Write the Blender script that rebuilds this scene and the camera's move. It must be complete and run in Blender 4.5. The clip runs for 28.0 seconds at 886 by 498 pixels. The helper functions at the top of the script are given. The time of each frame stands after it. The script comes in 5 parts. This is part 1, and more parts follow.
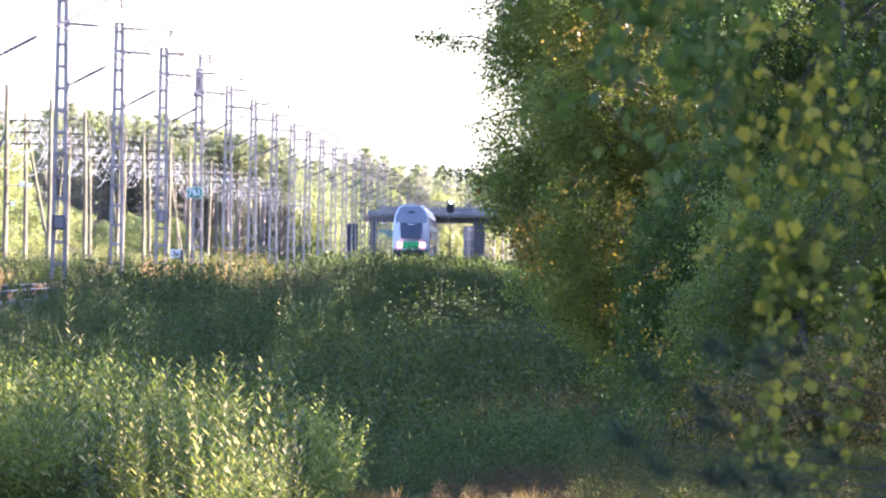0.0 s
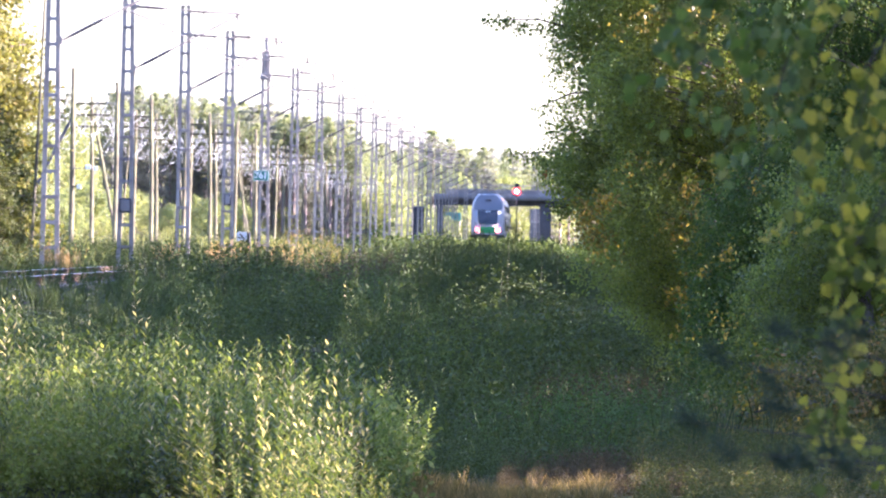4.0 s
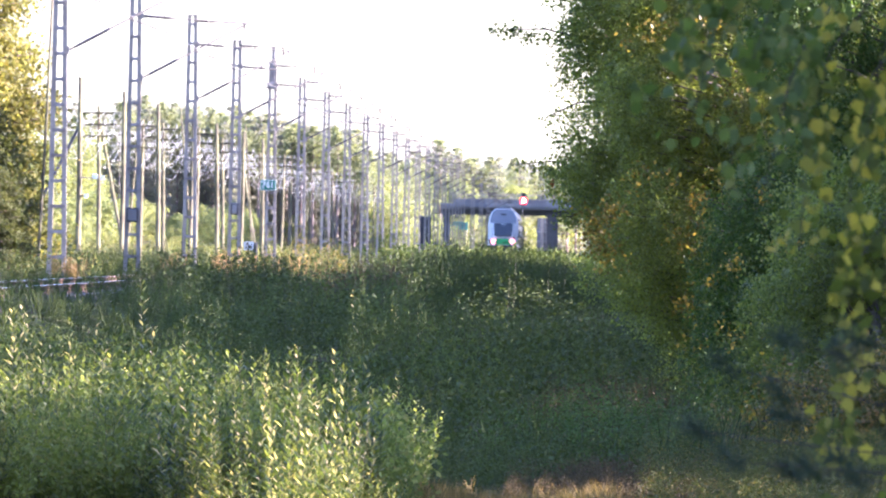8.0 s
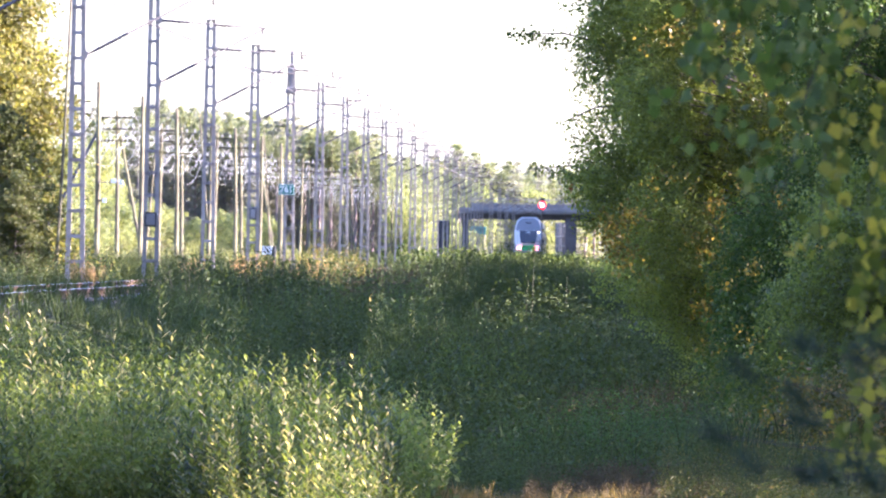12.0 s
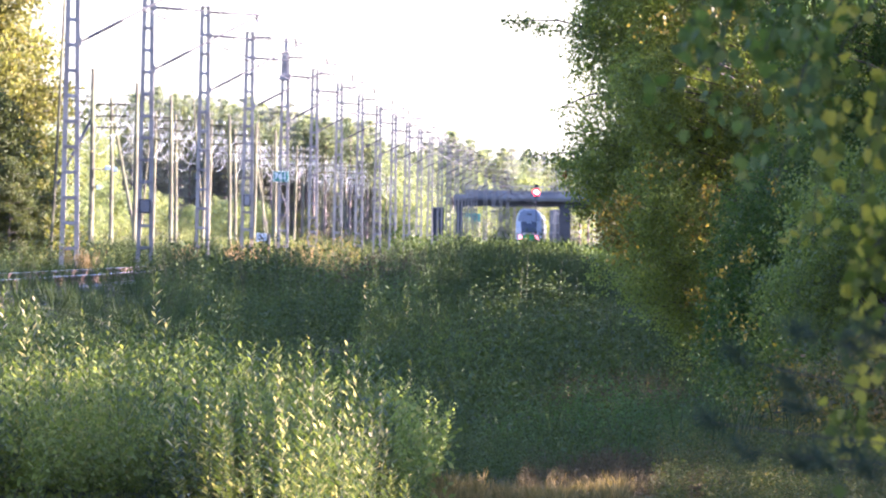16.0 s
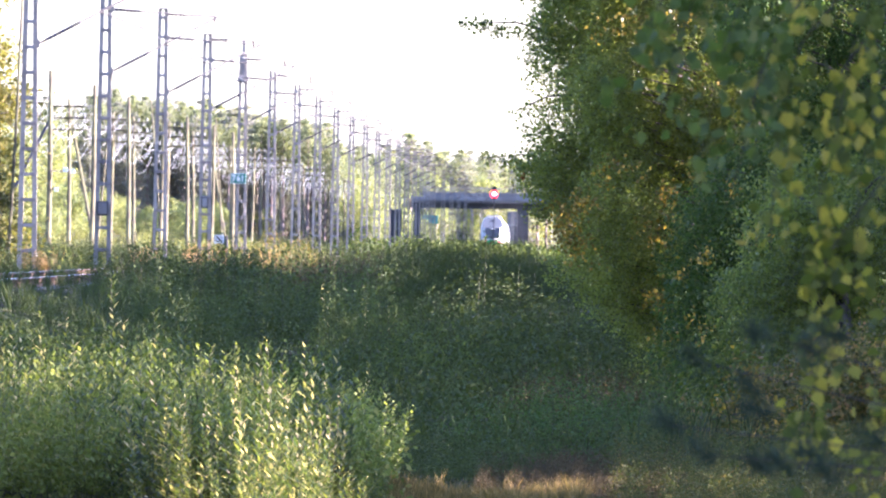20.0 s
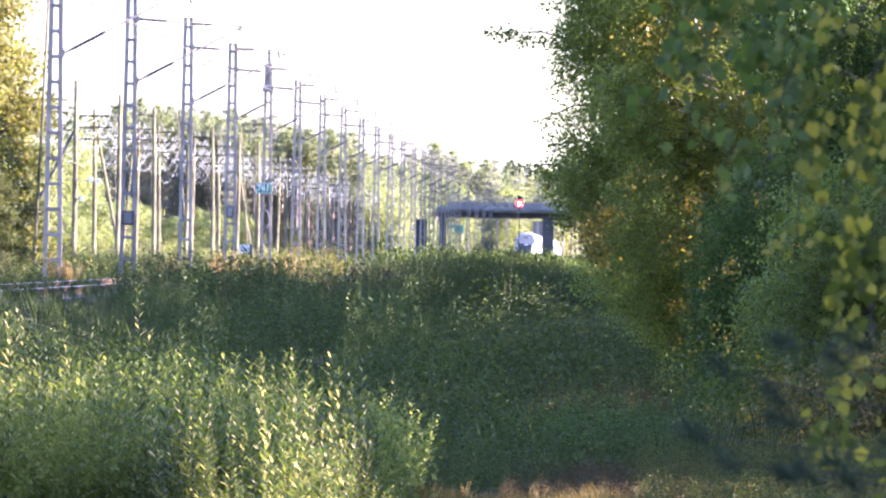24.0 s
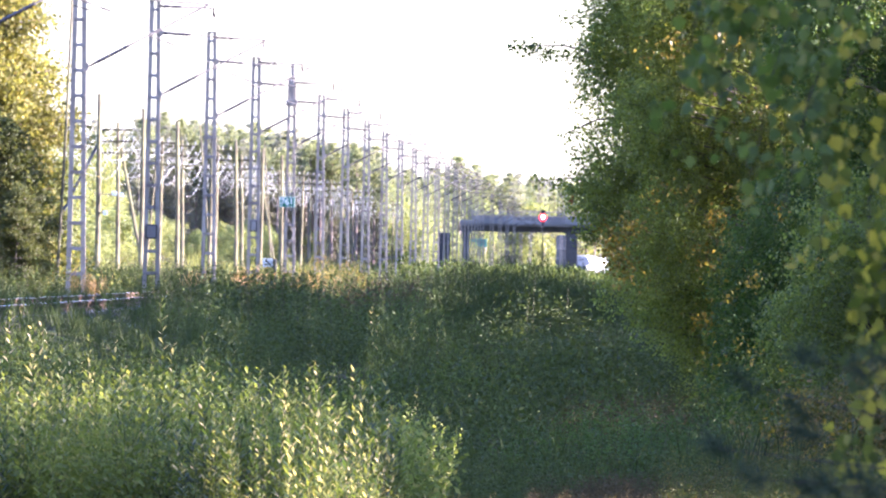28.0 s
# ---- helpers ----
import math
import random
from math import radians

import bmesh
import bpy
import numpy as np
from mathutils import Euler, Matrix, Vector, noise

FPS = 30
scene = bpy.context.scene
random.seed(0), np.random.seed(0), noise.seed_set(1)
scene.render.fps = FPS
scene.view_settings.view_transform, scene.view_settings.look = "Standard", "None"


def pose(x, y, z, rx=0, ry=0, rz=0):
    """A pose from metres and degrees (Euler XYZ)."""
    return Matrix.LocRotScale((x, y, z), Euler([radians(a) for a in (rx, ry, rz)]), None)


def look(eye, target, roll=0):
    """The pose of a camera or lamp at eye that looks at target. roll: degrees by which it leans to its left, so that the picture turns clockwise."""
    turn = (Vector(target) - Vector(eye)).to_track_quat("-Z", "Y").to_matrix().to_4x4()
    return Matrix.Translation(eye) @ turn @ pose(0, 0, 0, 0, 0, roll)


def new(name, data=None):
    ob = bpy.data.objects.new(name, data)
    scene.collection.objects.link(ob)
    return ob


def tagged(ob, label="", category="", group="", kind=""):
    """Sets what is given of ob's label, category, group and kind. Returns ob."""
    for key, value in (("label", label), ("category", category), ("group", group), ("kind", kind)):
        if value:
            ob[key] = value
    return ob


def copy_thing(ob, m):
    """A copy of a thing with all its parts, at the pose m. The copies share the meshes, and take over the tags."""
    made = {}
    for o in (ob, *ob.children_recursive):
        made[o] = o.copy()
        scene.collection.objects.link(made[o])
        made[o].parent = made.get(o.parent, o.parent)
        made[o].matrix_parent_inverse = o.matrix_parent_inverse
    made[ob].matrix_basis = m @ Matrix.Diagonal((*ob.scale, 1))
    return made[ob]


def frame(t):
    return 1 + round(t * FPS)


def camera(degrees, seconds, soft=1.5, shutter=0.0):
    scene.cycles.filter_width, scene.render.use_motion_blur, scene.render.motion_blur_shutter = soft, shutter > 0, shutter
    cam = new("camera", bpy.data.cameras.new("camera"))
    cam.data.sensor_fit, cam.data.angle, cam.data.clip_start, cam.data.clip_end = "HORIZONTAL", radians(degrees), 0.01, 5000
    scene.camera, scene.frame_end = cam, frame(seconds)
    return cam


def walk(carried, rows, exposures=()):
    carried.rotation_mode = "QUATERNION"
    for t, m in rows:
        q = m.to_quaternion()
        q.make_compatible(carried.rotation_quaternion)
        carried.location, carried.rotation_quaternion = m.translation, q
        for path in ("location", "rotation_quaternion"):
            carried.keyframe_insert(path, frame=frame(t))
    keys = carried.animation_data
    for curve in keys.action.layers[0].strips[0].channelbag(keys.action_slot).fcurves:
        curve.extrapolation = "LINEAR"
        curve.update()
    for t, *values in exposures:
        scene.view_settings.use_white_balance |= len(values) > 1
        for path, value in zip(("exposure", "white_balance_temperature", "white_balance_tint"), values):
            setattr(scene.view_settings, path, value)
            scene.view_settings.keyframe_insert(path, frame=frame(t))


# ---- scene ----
cam = camera(3.7, 28.0, soft=2.0)
EYE, ROLL = 0.75, 0.9
cam.data.dof.use_dof, cam.data.dof.focus_distance, cam.data.dof.aperture_fstop = True, 112.0, 36.0
# seconds, yaw and pitch of the hand-held camera on its one spot
LOOKS = [
    (0, 0.3720, 0.0426),
    (0.5, 0.3862, 0.0159),
    (1, 0.4566, 0.0157),
    (1.5, 0.5304, 0.0405),
    (2, 0.5627, 0.0195),
    (2.5, 0.6127, 0.0069),
    (3, 0.6295, 0.0073),
    (3.5, 0.6267, -0.0186),
    (4, 0.6480, -0.0333),
    (4.5, 0.6702, -0.0193),
    (6.5, 0.6430, 0.0100),
    (7, 0.6345, 0.0247),
    (7.5, 0.6641, 0.0276),
    (8, 0.6776, 0.0059),
    (8.5, 0.6619, -0.0182),
    (9, 0.6676, -0.0339),
    (9.5, 0.7437, -0.0103),
    (10, 0.7545, 0.0155),
    (10.5, 0.7780, 0.0366),
    (11, 0.7478, 0.0376),
    (11.5, 0.7593, 0.0195),
    (13.5, 0.7302, 0.0442),
    (14, 0.7326, 0.0038),
    (14.5, 0.7406, 0.0004),
    (15, 0.7060, -0.0052),
    (15.5, 0.6700, -0.0301),
    (16, 0.7299, -0.0308),
    (16.5, 0.7750, -0.0606),
    (17, 0.7962, -0.0356),
    (17.5, 0.7387, -0.0130),
    (18, 0.6953, 0.0191),
    (18.5, 0.6746, 0.0078),
    (19, 0.6134, -0.0082),
    (19.5, 0.5635, -0.0325),
    (20, 0.5535, -0.0198),
    (20.5, 0.5940, -0.0136),
    (22.5, 0.6306, 0.0017),
    (23, 0.6312, 0.0229),
    (23.5, 0.6412, 0.0298),
    (24, 0.6599, 0.0184),
    (24.5, 0.6386, 0.0273),
    (25, 0.6454, 0.0246),
    (25.5, 0.6536, 0.0209),
    (26, 0.6812, 0.0247),
    (26.5, 0.7338, 0.0319),
    (27, 0.7797, 0.0548),
    (27.5, 0.8022, 0.0594),
    (28, 0.7585, 0.0747),
]
walk(cam, [(t, pose(0, 0, EYE, 90 + pitch, 0, yaw) @ pose(0, 0, 0, 0, 0, ROLL)) for t, yaw, pitch in LOOKS],
     exposures=[(0.0, 3.1, 5530, 35), (28.0, 3.1, 5530, 35)])

# ---- world and sun ----
SUN_AZ, SUN_EL = radians(89), radians(20)
world = bpy.data.worlds.new("sky")
scene.world = world
world.use_nodes = True
wn = world.node_tree.nodes
wl = world.node_tree.links
sky = wn.new("ShaderNodeTexSky")
sky.sky_type, sky.sun_disc = "NISHITA", False
sky.sun_elevation, sky.sun_rotation = SUN_EL, SUN_AZ
sky.air_density, sky.dust_density, sky.ozone_density = 1.0, 0.8, 2.0
wn["Background"].inputs["Strength"].default_value = 0.08
wl.new(sky.outputs["Color"], wn["Background"].inputs["Color"])
sun_data = bpy.data.lights.new("sun", "SUN")
sun_data.energy, sun_data.angle, sun_data.color = 5.0, radians(0.53), (1.0, 0.88, 0.7)
sun = new("sun", sun_data)
sun.matrix_world = look((300 * math.sin(SUN_AZ), 300 * math.cos(SUN_AZ), 300 * math.tan(SUN_EL)), (0, 0, 0))


# ---- materials ----
def material(name, color, rough=0.7, metal=0.0, var=0.25, scale=4.0, bump=0.0, second=None, island=0.0, coat=0.0, shine=0.5):
    """Grain at two scales over a base colour; island: how far loose pieces differ, towards the second colour."""
    m = bpy.data.materials.new(name)
    m.use_nodes = True
    n, l = m.node_tree.nodes, m.node_tree.links
    b = n["Principled BSDF"]
    b.inputs["Roughness"].default_value, b.inputs["Metallic"].default_value = rough, metal
    b.inputs["Coat Weight"].default_value, b.inputs["Specular IOR Level"].default_value = coat, shine
    tc = n.new("ShaderNodeTexCoord")
    fine, broad = n.new("ShaderNodeTexNoise"), n.new("ShaderNodeTexNoise")
    fine.inputs["Scale"].default_value, broad.inputs["Scale"].default_value = scale * 6, scale * 0.7
    fine.inputs["Detail"].default_value = 6
    for t in (fine, broad):
        l.new(tc.outputs["Object"], t.inputs["Vector"])
    add = n.new("ShaderNodeMath")
    add.operation = "ADD"
    l.new(fine.outputs["Fac"], add.inputs[0]), l.new(broad.outputs["Fac"], add.inputs[1])
    ramp = n.new("ShaderNodeMapRange")
    ramp.inputs["From Min"].default_value, ramp.inputs["From Max"].default_value = 0.6, 1.4
    ramp.inputs["To Min"].default_value, ramp.inputs["To Max"].default_value = 1 - var, 1 + var
    l.new(add.outputs[0], ramp.inputs["Value"])
    mul = n.new("ShaderNodeMixRGB")
    mul.blend_type, mul.inputs["Fac"].default_value = "MULTIPLY", 1.0
    mul.inputs["Color1"].default_value = (*color, 1)
    l.new(ramp.outputs["Result"], mul.inputs["Color2"])
    out = mul.outputs["Color"]
    if second:
        mix = n.new("ShaderNodeMixRGB")
        mix.inputs["Color2"].default_value = (*second, 1)
        l.new(out, mix.inputs["Color1"])
        if island:
            geo, info = n.new("ShaderNodeNewGeometry"), n.new("ShaderNodeObjectInfo")
            s = n.new("ShaderNodeMath")
            s.operation = "MULTIPLY_ADD"
            s.inputs[1].default_value = 0.55 * island
            l.new(geo.outputs["Random Per Island"], s.inputs[0])
            o = n.new("ShaderNodeMath")
            o.operation, o.inputs[1].default_value = "MULTIPLY", 0.45 * island
            l.new(info.outputs["Random"], o.inputs[0]), l.new(o.outputs[0], s.inputs[2])
            l.new(s.outputs[0], mix.inputs["Fac"])
        else:
            wide = n.new("ShaderNodeTexNoise")
            wide.inputs["Scale"].default_value, wide.inputs["Detail"].default_value = scale * 0.25, 4
            l.new(tc.outputs["Object"], wide.inputs["Vector"])
            step = n.new("ShaderNodeMapRange")
            step.inputs["From Min"].default_value, step.inputs["From Max"].default_value = 0.42, 0.6
            l.new(wide.outputs["Fac"], step.inputs["Value"]), l.new(step.outputs["Result"], mix.inputs["Fac"])
        out = mix.outputs["Color"]
    l.new(out, b.inputs["Base Color"])
    if bump:
        bp = n.new("ShaderNodeBump")
        bp.inputs["Strength"].default_value, bp.inputs["Distance"].default_value = bump, 0.02
        l.new(fine.outputs["Fac"], bp.inputs["Height"]), l.new(bp.outputs["Normal"], b.inputs["Normal"])
    return m


def leaf_material(name, color, second, odd, share=0.12, rough=0.45, through_light=0.4, single=False, shine=0.3):
    """Thin leaves: each its own tint from color to second, a share of them of the odd colour; light comes through. single: each leaf is an object."""
    m = bpy.data.materials.new(name)
    m.use_nodes = True
    n, l = m.node_tree.nodes, m.node_tree.links
    b = n["Principled BSDF"]
    b.inputs["Roughness"].default_value, b.inputs["Specular IOR Level"].default_value = rough, shine
    geo, info = n.new("ShaderNodeNewGeometry"), n.new("ShaderNodeObjectInfo")
    mixed = n.new("ShaderNodeMath")
    mixed.operation, mixed.inputs[1].default_value = "MULTIPLY_ADD", 0.0 if single else 0.9
    half = n.new("ShaderNodeMath")
    half.operation, half.inputs[1].default_value = "MULTIPLY", 1.0 if single else 0.1
    l.new(info.outputs["Random"], half.inputs[0])
    l.new(geo.outputs["Random Per Island"], mixed.inputs[0]), l.new(half.outputs[0], mixed.inputs[2])
    ramp = n.new("ShaderNodeValToRGB")
    e = ramp.color_ramp.elements
    e[0].position, e[0].color = 0.0, (*[c * 0.6 for c in color], 1)
    e[1].position, e[1].color = 1.0, (*odd, 1)
    for p, c in ((0.35, color), (max(0.4, 0.95 - share), second)):
        x = e.new(p)
        x.color = (*c, 1)
    l.new(mixed.outputs[0], ramp.inputs["Fac"])
    tc, big = n.new("ShaderNodeTexCoord"), n.new("ShaderNodeTexNoise")
    big.inputs["Scale"].default_value = 0.9
    l.new(tc.outputs["Object"], big.inputs["Vector"])
    br = n.new("ShaderNodeMapRange")
    br.inputs["From Min"].default_value, br.inputs["From Max"].default_value = 0.3, 0.7
    br.inputs["To Min"].default_value, br.inputs["To Max"].default_value = 0.7, 1.3
    l.new(big.outputs["Fac"], br.inputs["Value"])
    mul = n.new("ShaderNodeMixRGB")
    mul.blend_type, mul.inputs["Fac"].default_value = "MULTIPLY", 1.0
    l.new(ramp.outputs["Color"], mul.inputs["Color1"]), l.new(br.outputs["Result"], mul.inputs["Color2"])
    l.new(mul.outputs["Color"], b.inputs["Base Color"])
    tr, ms = n.new("ShaderNodeBsdfTranslucent"), n.new("ShaderNodeMixShader")
    warm = n.new("ShaderNodeMixRGB")
    warm.blend_type, warm.inputs["Fac"].default_value = "MULTIPLY", 1.0
    warm.inputs["Color2"].default_value = (1.75, 1.8, 0.85, 1)
    l.new(mul.outputs["Color"], warm.inputs["Color1"]), l.new(warm.outputs["Color"], tr.inputs["Color"])
    ms.inputs["Fac"].default_value = through_light
    l.new(b.outputs["BSDF"], ms.inputs[1]), l.new(tr.outputs["BSDF"], ms.inputs[2])
    l.new(ms.outputs["Shader"], n["Material Output"].inputs["Surface"])
    return m


def glow(name, color, strength):
    m = bpy.data.materials.new(name)
    m.use_nodes = True
    b = m.node_tree.nodes["Principled BSDF"]
    b.inputs["Base Color"].default_value = (*color, 1)
    b.inputs["Emission Color"].default_value = (*color, 1)
    b.inputs["Emission Strength"].default_value = strength
    return m


M_SOIL = material("soil_and_grass", (0.06, 0.07, 0.024), 0.95, var=0.5, scale=0.6, bump=0.6, second=(0.075, 0.058, 0.03), shine=0.05)
M_GRAVEL = material("track_gravel", (0.07, 0.064, 0.058), 0.95, var=0.5, scale=9, bump=0.9, second=(0.065, 0.05, 0.038), shine=0.05)
M_RAIL = material("rail_steel", (0.42, 0.40, 0.38), 0.32, 0.9, 0.2, 6)
M_RUST = material("rusty_rail_side", (0.12, 0.065, 0.04), 0.8, 0.1, 0.4, 12, 0.3)
M_SLEEPER = material("concrete_sleeper", (0.16, 0.15, 0.14), 0.9, var=0.3, scale=7, bump=0.4)
M_GALV = material("galvanised_steel", (0.36, 0.315, 0.28), 0.65, 0.0, 0.25, 3, 0.1, second=(0.26, 0.215, 0.19))
# weathered steel, darker than the legs to put the battens' shade into colour
M_BATTEN = material("weathered_shaded_steel", (0.27, 0.25, 0.25), 0.7, 0.0, 0.3, 5, 0.1, second=(0.19, 0.16, 0.15))
M_ARM = material("weathered_dark_steel", (0.032, 0.028, 0.032), 0.8, 0.0, 0.3, 5)
M_PORCELAIN = material("brown_porcelain", (0.10, 0.08, 0.085), 0.25, var=0.2, scale=12)
M_WHITE_INSULATOR = material("white_porcelain", (0.36, 0.36, 0.35), 0.2, var=0.05, scale=12)
M_WIRE = material("copper_wire", (0.20, 0.19, 0.185), 0.5, 0.2, 0.2, 3)
M_ALU = material("bright_aluminium_wire", (0.4, 0.4, 0.39), 0.5, 0.2, 0.1, 3)
M_POLE = material("weathered_pine_pole", (0.16, 0.145, 0.07), 0.85, var=0.35, scale=5, bump=0.4, second=(0.085, 0.07, 0.045))
M_CONCRETE = material("grey_concrete", (0.30, 0.30, 0.31), 0.9, var=0.25, scale=1.5, bump=0.3, second=(0.21, 0.21, 0.22))
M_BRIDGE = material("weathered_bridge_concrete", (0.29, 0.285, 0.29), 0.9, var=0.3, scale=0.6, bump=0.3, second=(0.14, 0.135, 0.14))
# shade on the bridge's piers and girders is put into this dark grey
M_PIER = material("shade_dark_concrete", (0.11, 0.107, 0.113), 0.95, var=0.3, scale=0.8, bump=0.3, second=(0.08, 0.08, 0.083))
M_OLD_CONCRETE = material("dark_stained_concrete", (0.13, 0.13, 0.14), 0.95, var=0.3, scale=1.5, bump=0.3, second=(0.08, 0.08, 0.085))
M_BARK = material("dark_bark", (0.16, 0.14, 0.13), 0.95, var=0.5, scale=8, bump=0.8)
M_PINE_BARK = material("orange_pine_bark", (0.23, 0.165, 0.14), 0.95, var=0.4, scale=6, bump=0.8, second=(0.2, 0.165, 0.15))
M_BIRCH_BARK = material("white_birch_bark", (0.62, 0.60, 0.55), 0.8, var=0.3, scale=5, bump=0.3, second=(0.12, 0.11, 0.1))
M_STEM = material("weed_stem", (0.035, 0.038, 0.015), 0.8, var=0.3, scale=10, second=(0.06, 0.045, 0.025), island=1.0)
M_TWIG = material("twig_bark", (0.05, 0.035, 0.028), 0.8, var=0.3, scale=20)
# the cream share of leaves paints in pale sun highlights
M_WEED = leaf_material("highlit_willowherb_leaf", (0.055, 0.08, 0.018), (0.155, 0.16, 0.038), (0.82, 0.62, 0.40), 0.17, 0.3, 0.45, shine=0.6)
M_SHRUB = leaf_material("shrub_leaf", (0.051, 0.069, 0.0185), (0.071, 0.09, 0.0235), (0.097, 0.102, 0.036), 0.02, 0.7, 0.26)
M_BANK = leaf_material("bank_scrub_leaf", (0.08, 0.106, 0.027), (0.125, 0.15, 0.038), (0.22, 0.19, 0.065), 0.10, 0.6, 0.35)
# leaf colour lightened to add brightness where plants stand in full shade
M_LIFTED = leaf_material("lightened_herb_leaf", (0.135, 0.16, 0.038), (0.19, 0.21, 0.052), (0.28, 0.23, 0.09), 0.10, 0.6, 0.4)
M_STRAW = leaf_material("dry_grass", (0.13, 0.10, 0.035), (0.26, 0.17, 0.06), (0.5, 0.30, 0.14), 0.2, 0.7, 0.35)
M_RED = leaf_material("reddish_willowherb", (0.24, 0.14, 0.06), (0.40, 0.23, 0.13), (0.5, 0.36, 0.24), 0.3, 0.6, 0.45)
M_GRASS = leaf_material("green_grass", (0.14, 0.155, 0.06), (0.22, 0.215, 0.09), (0.31, 0.27, 0.13), 0.2, 0.6, 0.45)
M_BIRCH = leaf_material("birch_leaf", (0.112, 0.14, 0.039), (0.172, 0.196, 0.05), (0.22, 0.18, 0.03), 0.015, 0.4, 0.48)
M_NEAR_LEAF = leaf_material("yellowing_birch_leaf", (0.09, 0.11, 0.022), (0.215, 0.195, 0.034), (0.41, 0.32, 0.05), 0.28, 0.7, 0.45, True)
M_NEAR_GREEN = leaf_material("green_birch_leaf", (0.072, 0.108, 0.026), (0.11, 0.145, 0.034), (0.22, 0.19, 0.04), 0.1, 0.6, 0.45, True)
M_GOLD_LEAF = leaf_material("golden_birch_leaf", (0.13, 0.105, 0.022), (0.22, 0.155, 0.028), (0.45, 0.28, 0.05), 0.2, 0.5, 0.45)
M_WITHERING = leaf_material("withering_bush_leaf", (0.11, 0.105, 0.035), (0.20, 0.17, 0.06), (0.34, 0.19, 0.08), 0.2, 0.5, 0.4)
M_UNDER = leaf_material("undergrowth_leaf", (0.064, 0.076, 0.018), (0.105, 0.104, 0.026), (0.24, 0.15, 0.06), 0.15, 0.6, 0.35)
# darker leaf colour that puts shade into the low birch
M_SHADE_BIRCH = leaf_material("shade_dark_birch_leaf", (0.045, 0.08, 0.018), (0.066, 0.108, 0.024), (0.12, 0.13, 0.045), 0.08, 0.6, 0.35)
M_LUSH = leaf_material("lush_green_leaf", (0.058, 0.098, 0.025), (0.08, 0.126, 0.031), (0.12, 0.14, 0.045), 0.05, 0.65, 0.35)
M_SCRUB = leaf_material("willow_scrub_leaf", (0.074, 0.098, 0.028), (0.104, 0.13, 0.037), (0.12, 0.12, 0.045), 0.05, 0.65, 0.28)
M_HEATHER = leaf_material("dry_heather", (0.075, 0.052, 0.026), (0.11, 0.076, 0.038), (0.18, 0.115, 0.06), 0.15, 0.8, 0.25)
M_BROWN_LEAF = leaf_material("withered_leaf", (0.2, 0.09, 0.035), (0.26, 0.11, 0.04), (0.3, 0.13, 0.05), 0.2, 0.7, 0.3)
# haze is put into the pale needle colours of the far pines and spruces
M_PINE = leaf_material("hazed_pine_needles", (0.17, 0.19, 0.145), (0.21, 0.225, 0.16), (0.27, 0.25, 0.15), 0.16, 0.6, 0.55)
M_FAR_SPRUCE = leaf_material("hazed_spruce_needles", (0.19, 0.19, 0.205), (0.22, 0.22, 0.225), (0.26, 0.26, 0.21), 0.1, 0.7, 0.5)
M_SPRUCE = leaf_material("spruce_needles", (0.04, 0.06, 0.03), (0.06, 0.085, 0.04), (0.09, 0.11, 0.045), 0.1, 0.6, 0.2)
# far broadleaf crowns, their colour paled to hold the haze
M_FOREST = leaf_material("hazed_broadleaf_crown", (0.19, 0.215, 0.12), (0.25, 0.26, 0.14), (0.36, 0.31, 0.14), 0.16, 0.6, 0.55)
M_NEEDLE_DARK = leaf_material("near_pine_needles", (0.034, 0.052, 0.03), (0.046, 0.066, 0.036), (0.06, 0.06, 0.025), 0.1, 0.8, 0.15)
M_TRAIN_WHITE = material("white_train_paint", (0.68, 0.69, 0.70), 0.35, var=0.06, scale=0.8, coat=0.3)
M_TRAIN_GREY = material("grey_train_paint", (0.24, 0.25, 0.28), 0.4, var=0.08, scale=0.8, coat=0.2)
M_TRAIN_GREEN = material("green_train_paint", (0.03, 0.55, 0.16), 0.4, var=0.08, scale=0.8, coat=0.2)
M_TRAIN_DARK = material("dark_underframe", (0.04, 0.04, 0.045), 0.7, var=0.3, scale=3)
M_GLASS = material("dark_tinted_glass", (0.045, 0.05, 0.065), 0.08, var=0.1, scale=1, coat=0.6)
M_BLACK = material("black_paint", (0.02, 0.02, 0.022), 0.6, var=0.2, scale=6)
M_SIGN_GREEN = material("teal_sign_face", (0.0, 0.15, 0.10), 0.5, var=0.08, scale=6)
M_SIGN_WHITE = material("white_sign_paint", (0.85, 0.86, 0.85), 0.5, var=0.05, scale=6)
M_CABINET = material("grey_cabinet_paint", (0.25, 0.26, 0.28), 0.6, var=0.15, scale=3)
M_TAIL = glow("tail_lamp_red", (1.0, 0.3, 0.28), 0.75)
M_SIGNAL_RED = glow("signal_red", (1.0, 0.035, 0.035), 1.0)
M_SIGNAL_CORE = glow("signal_glare_core", (1.0, 0.6, 0.5), 12.0)
M_SIGNAL_CLEAR = glow("signal_clear", (0.85, 1.0, 0.92), 2.0)


# ---- mesh helpers ----
def quad_mesh(name, verts, quads, mat, smooth=False):
    """A mesh from arrays of points and four-cornered faces."""
    me = bpy.data.meshes.new(name)
    verts, quads = np.asarray(verts, np.float32), np.asarray(quads, np.int32)
    me.vertices.add(len(verts))
    me.vertices.foreach_set("co", verts.ravel())
    me.loops.add(quads.size)
    me.loops.foreach_set("vertex_index", quads.ravel())
    me.polygons.add(len(quads))
    me.polygons.foreach_set("loop_start", np.arange(0, quads.size, 4, dtype=np.int32))
    if smooth:
        me.polygons.foreach_set("use_smooth", np.ones(len(quads), bool))
    me.update(calc_edges=True)
    me.materials.append(mat)
    return me


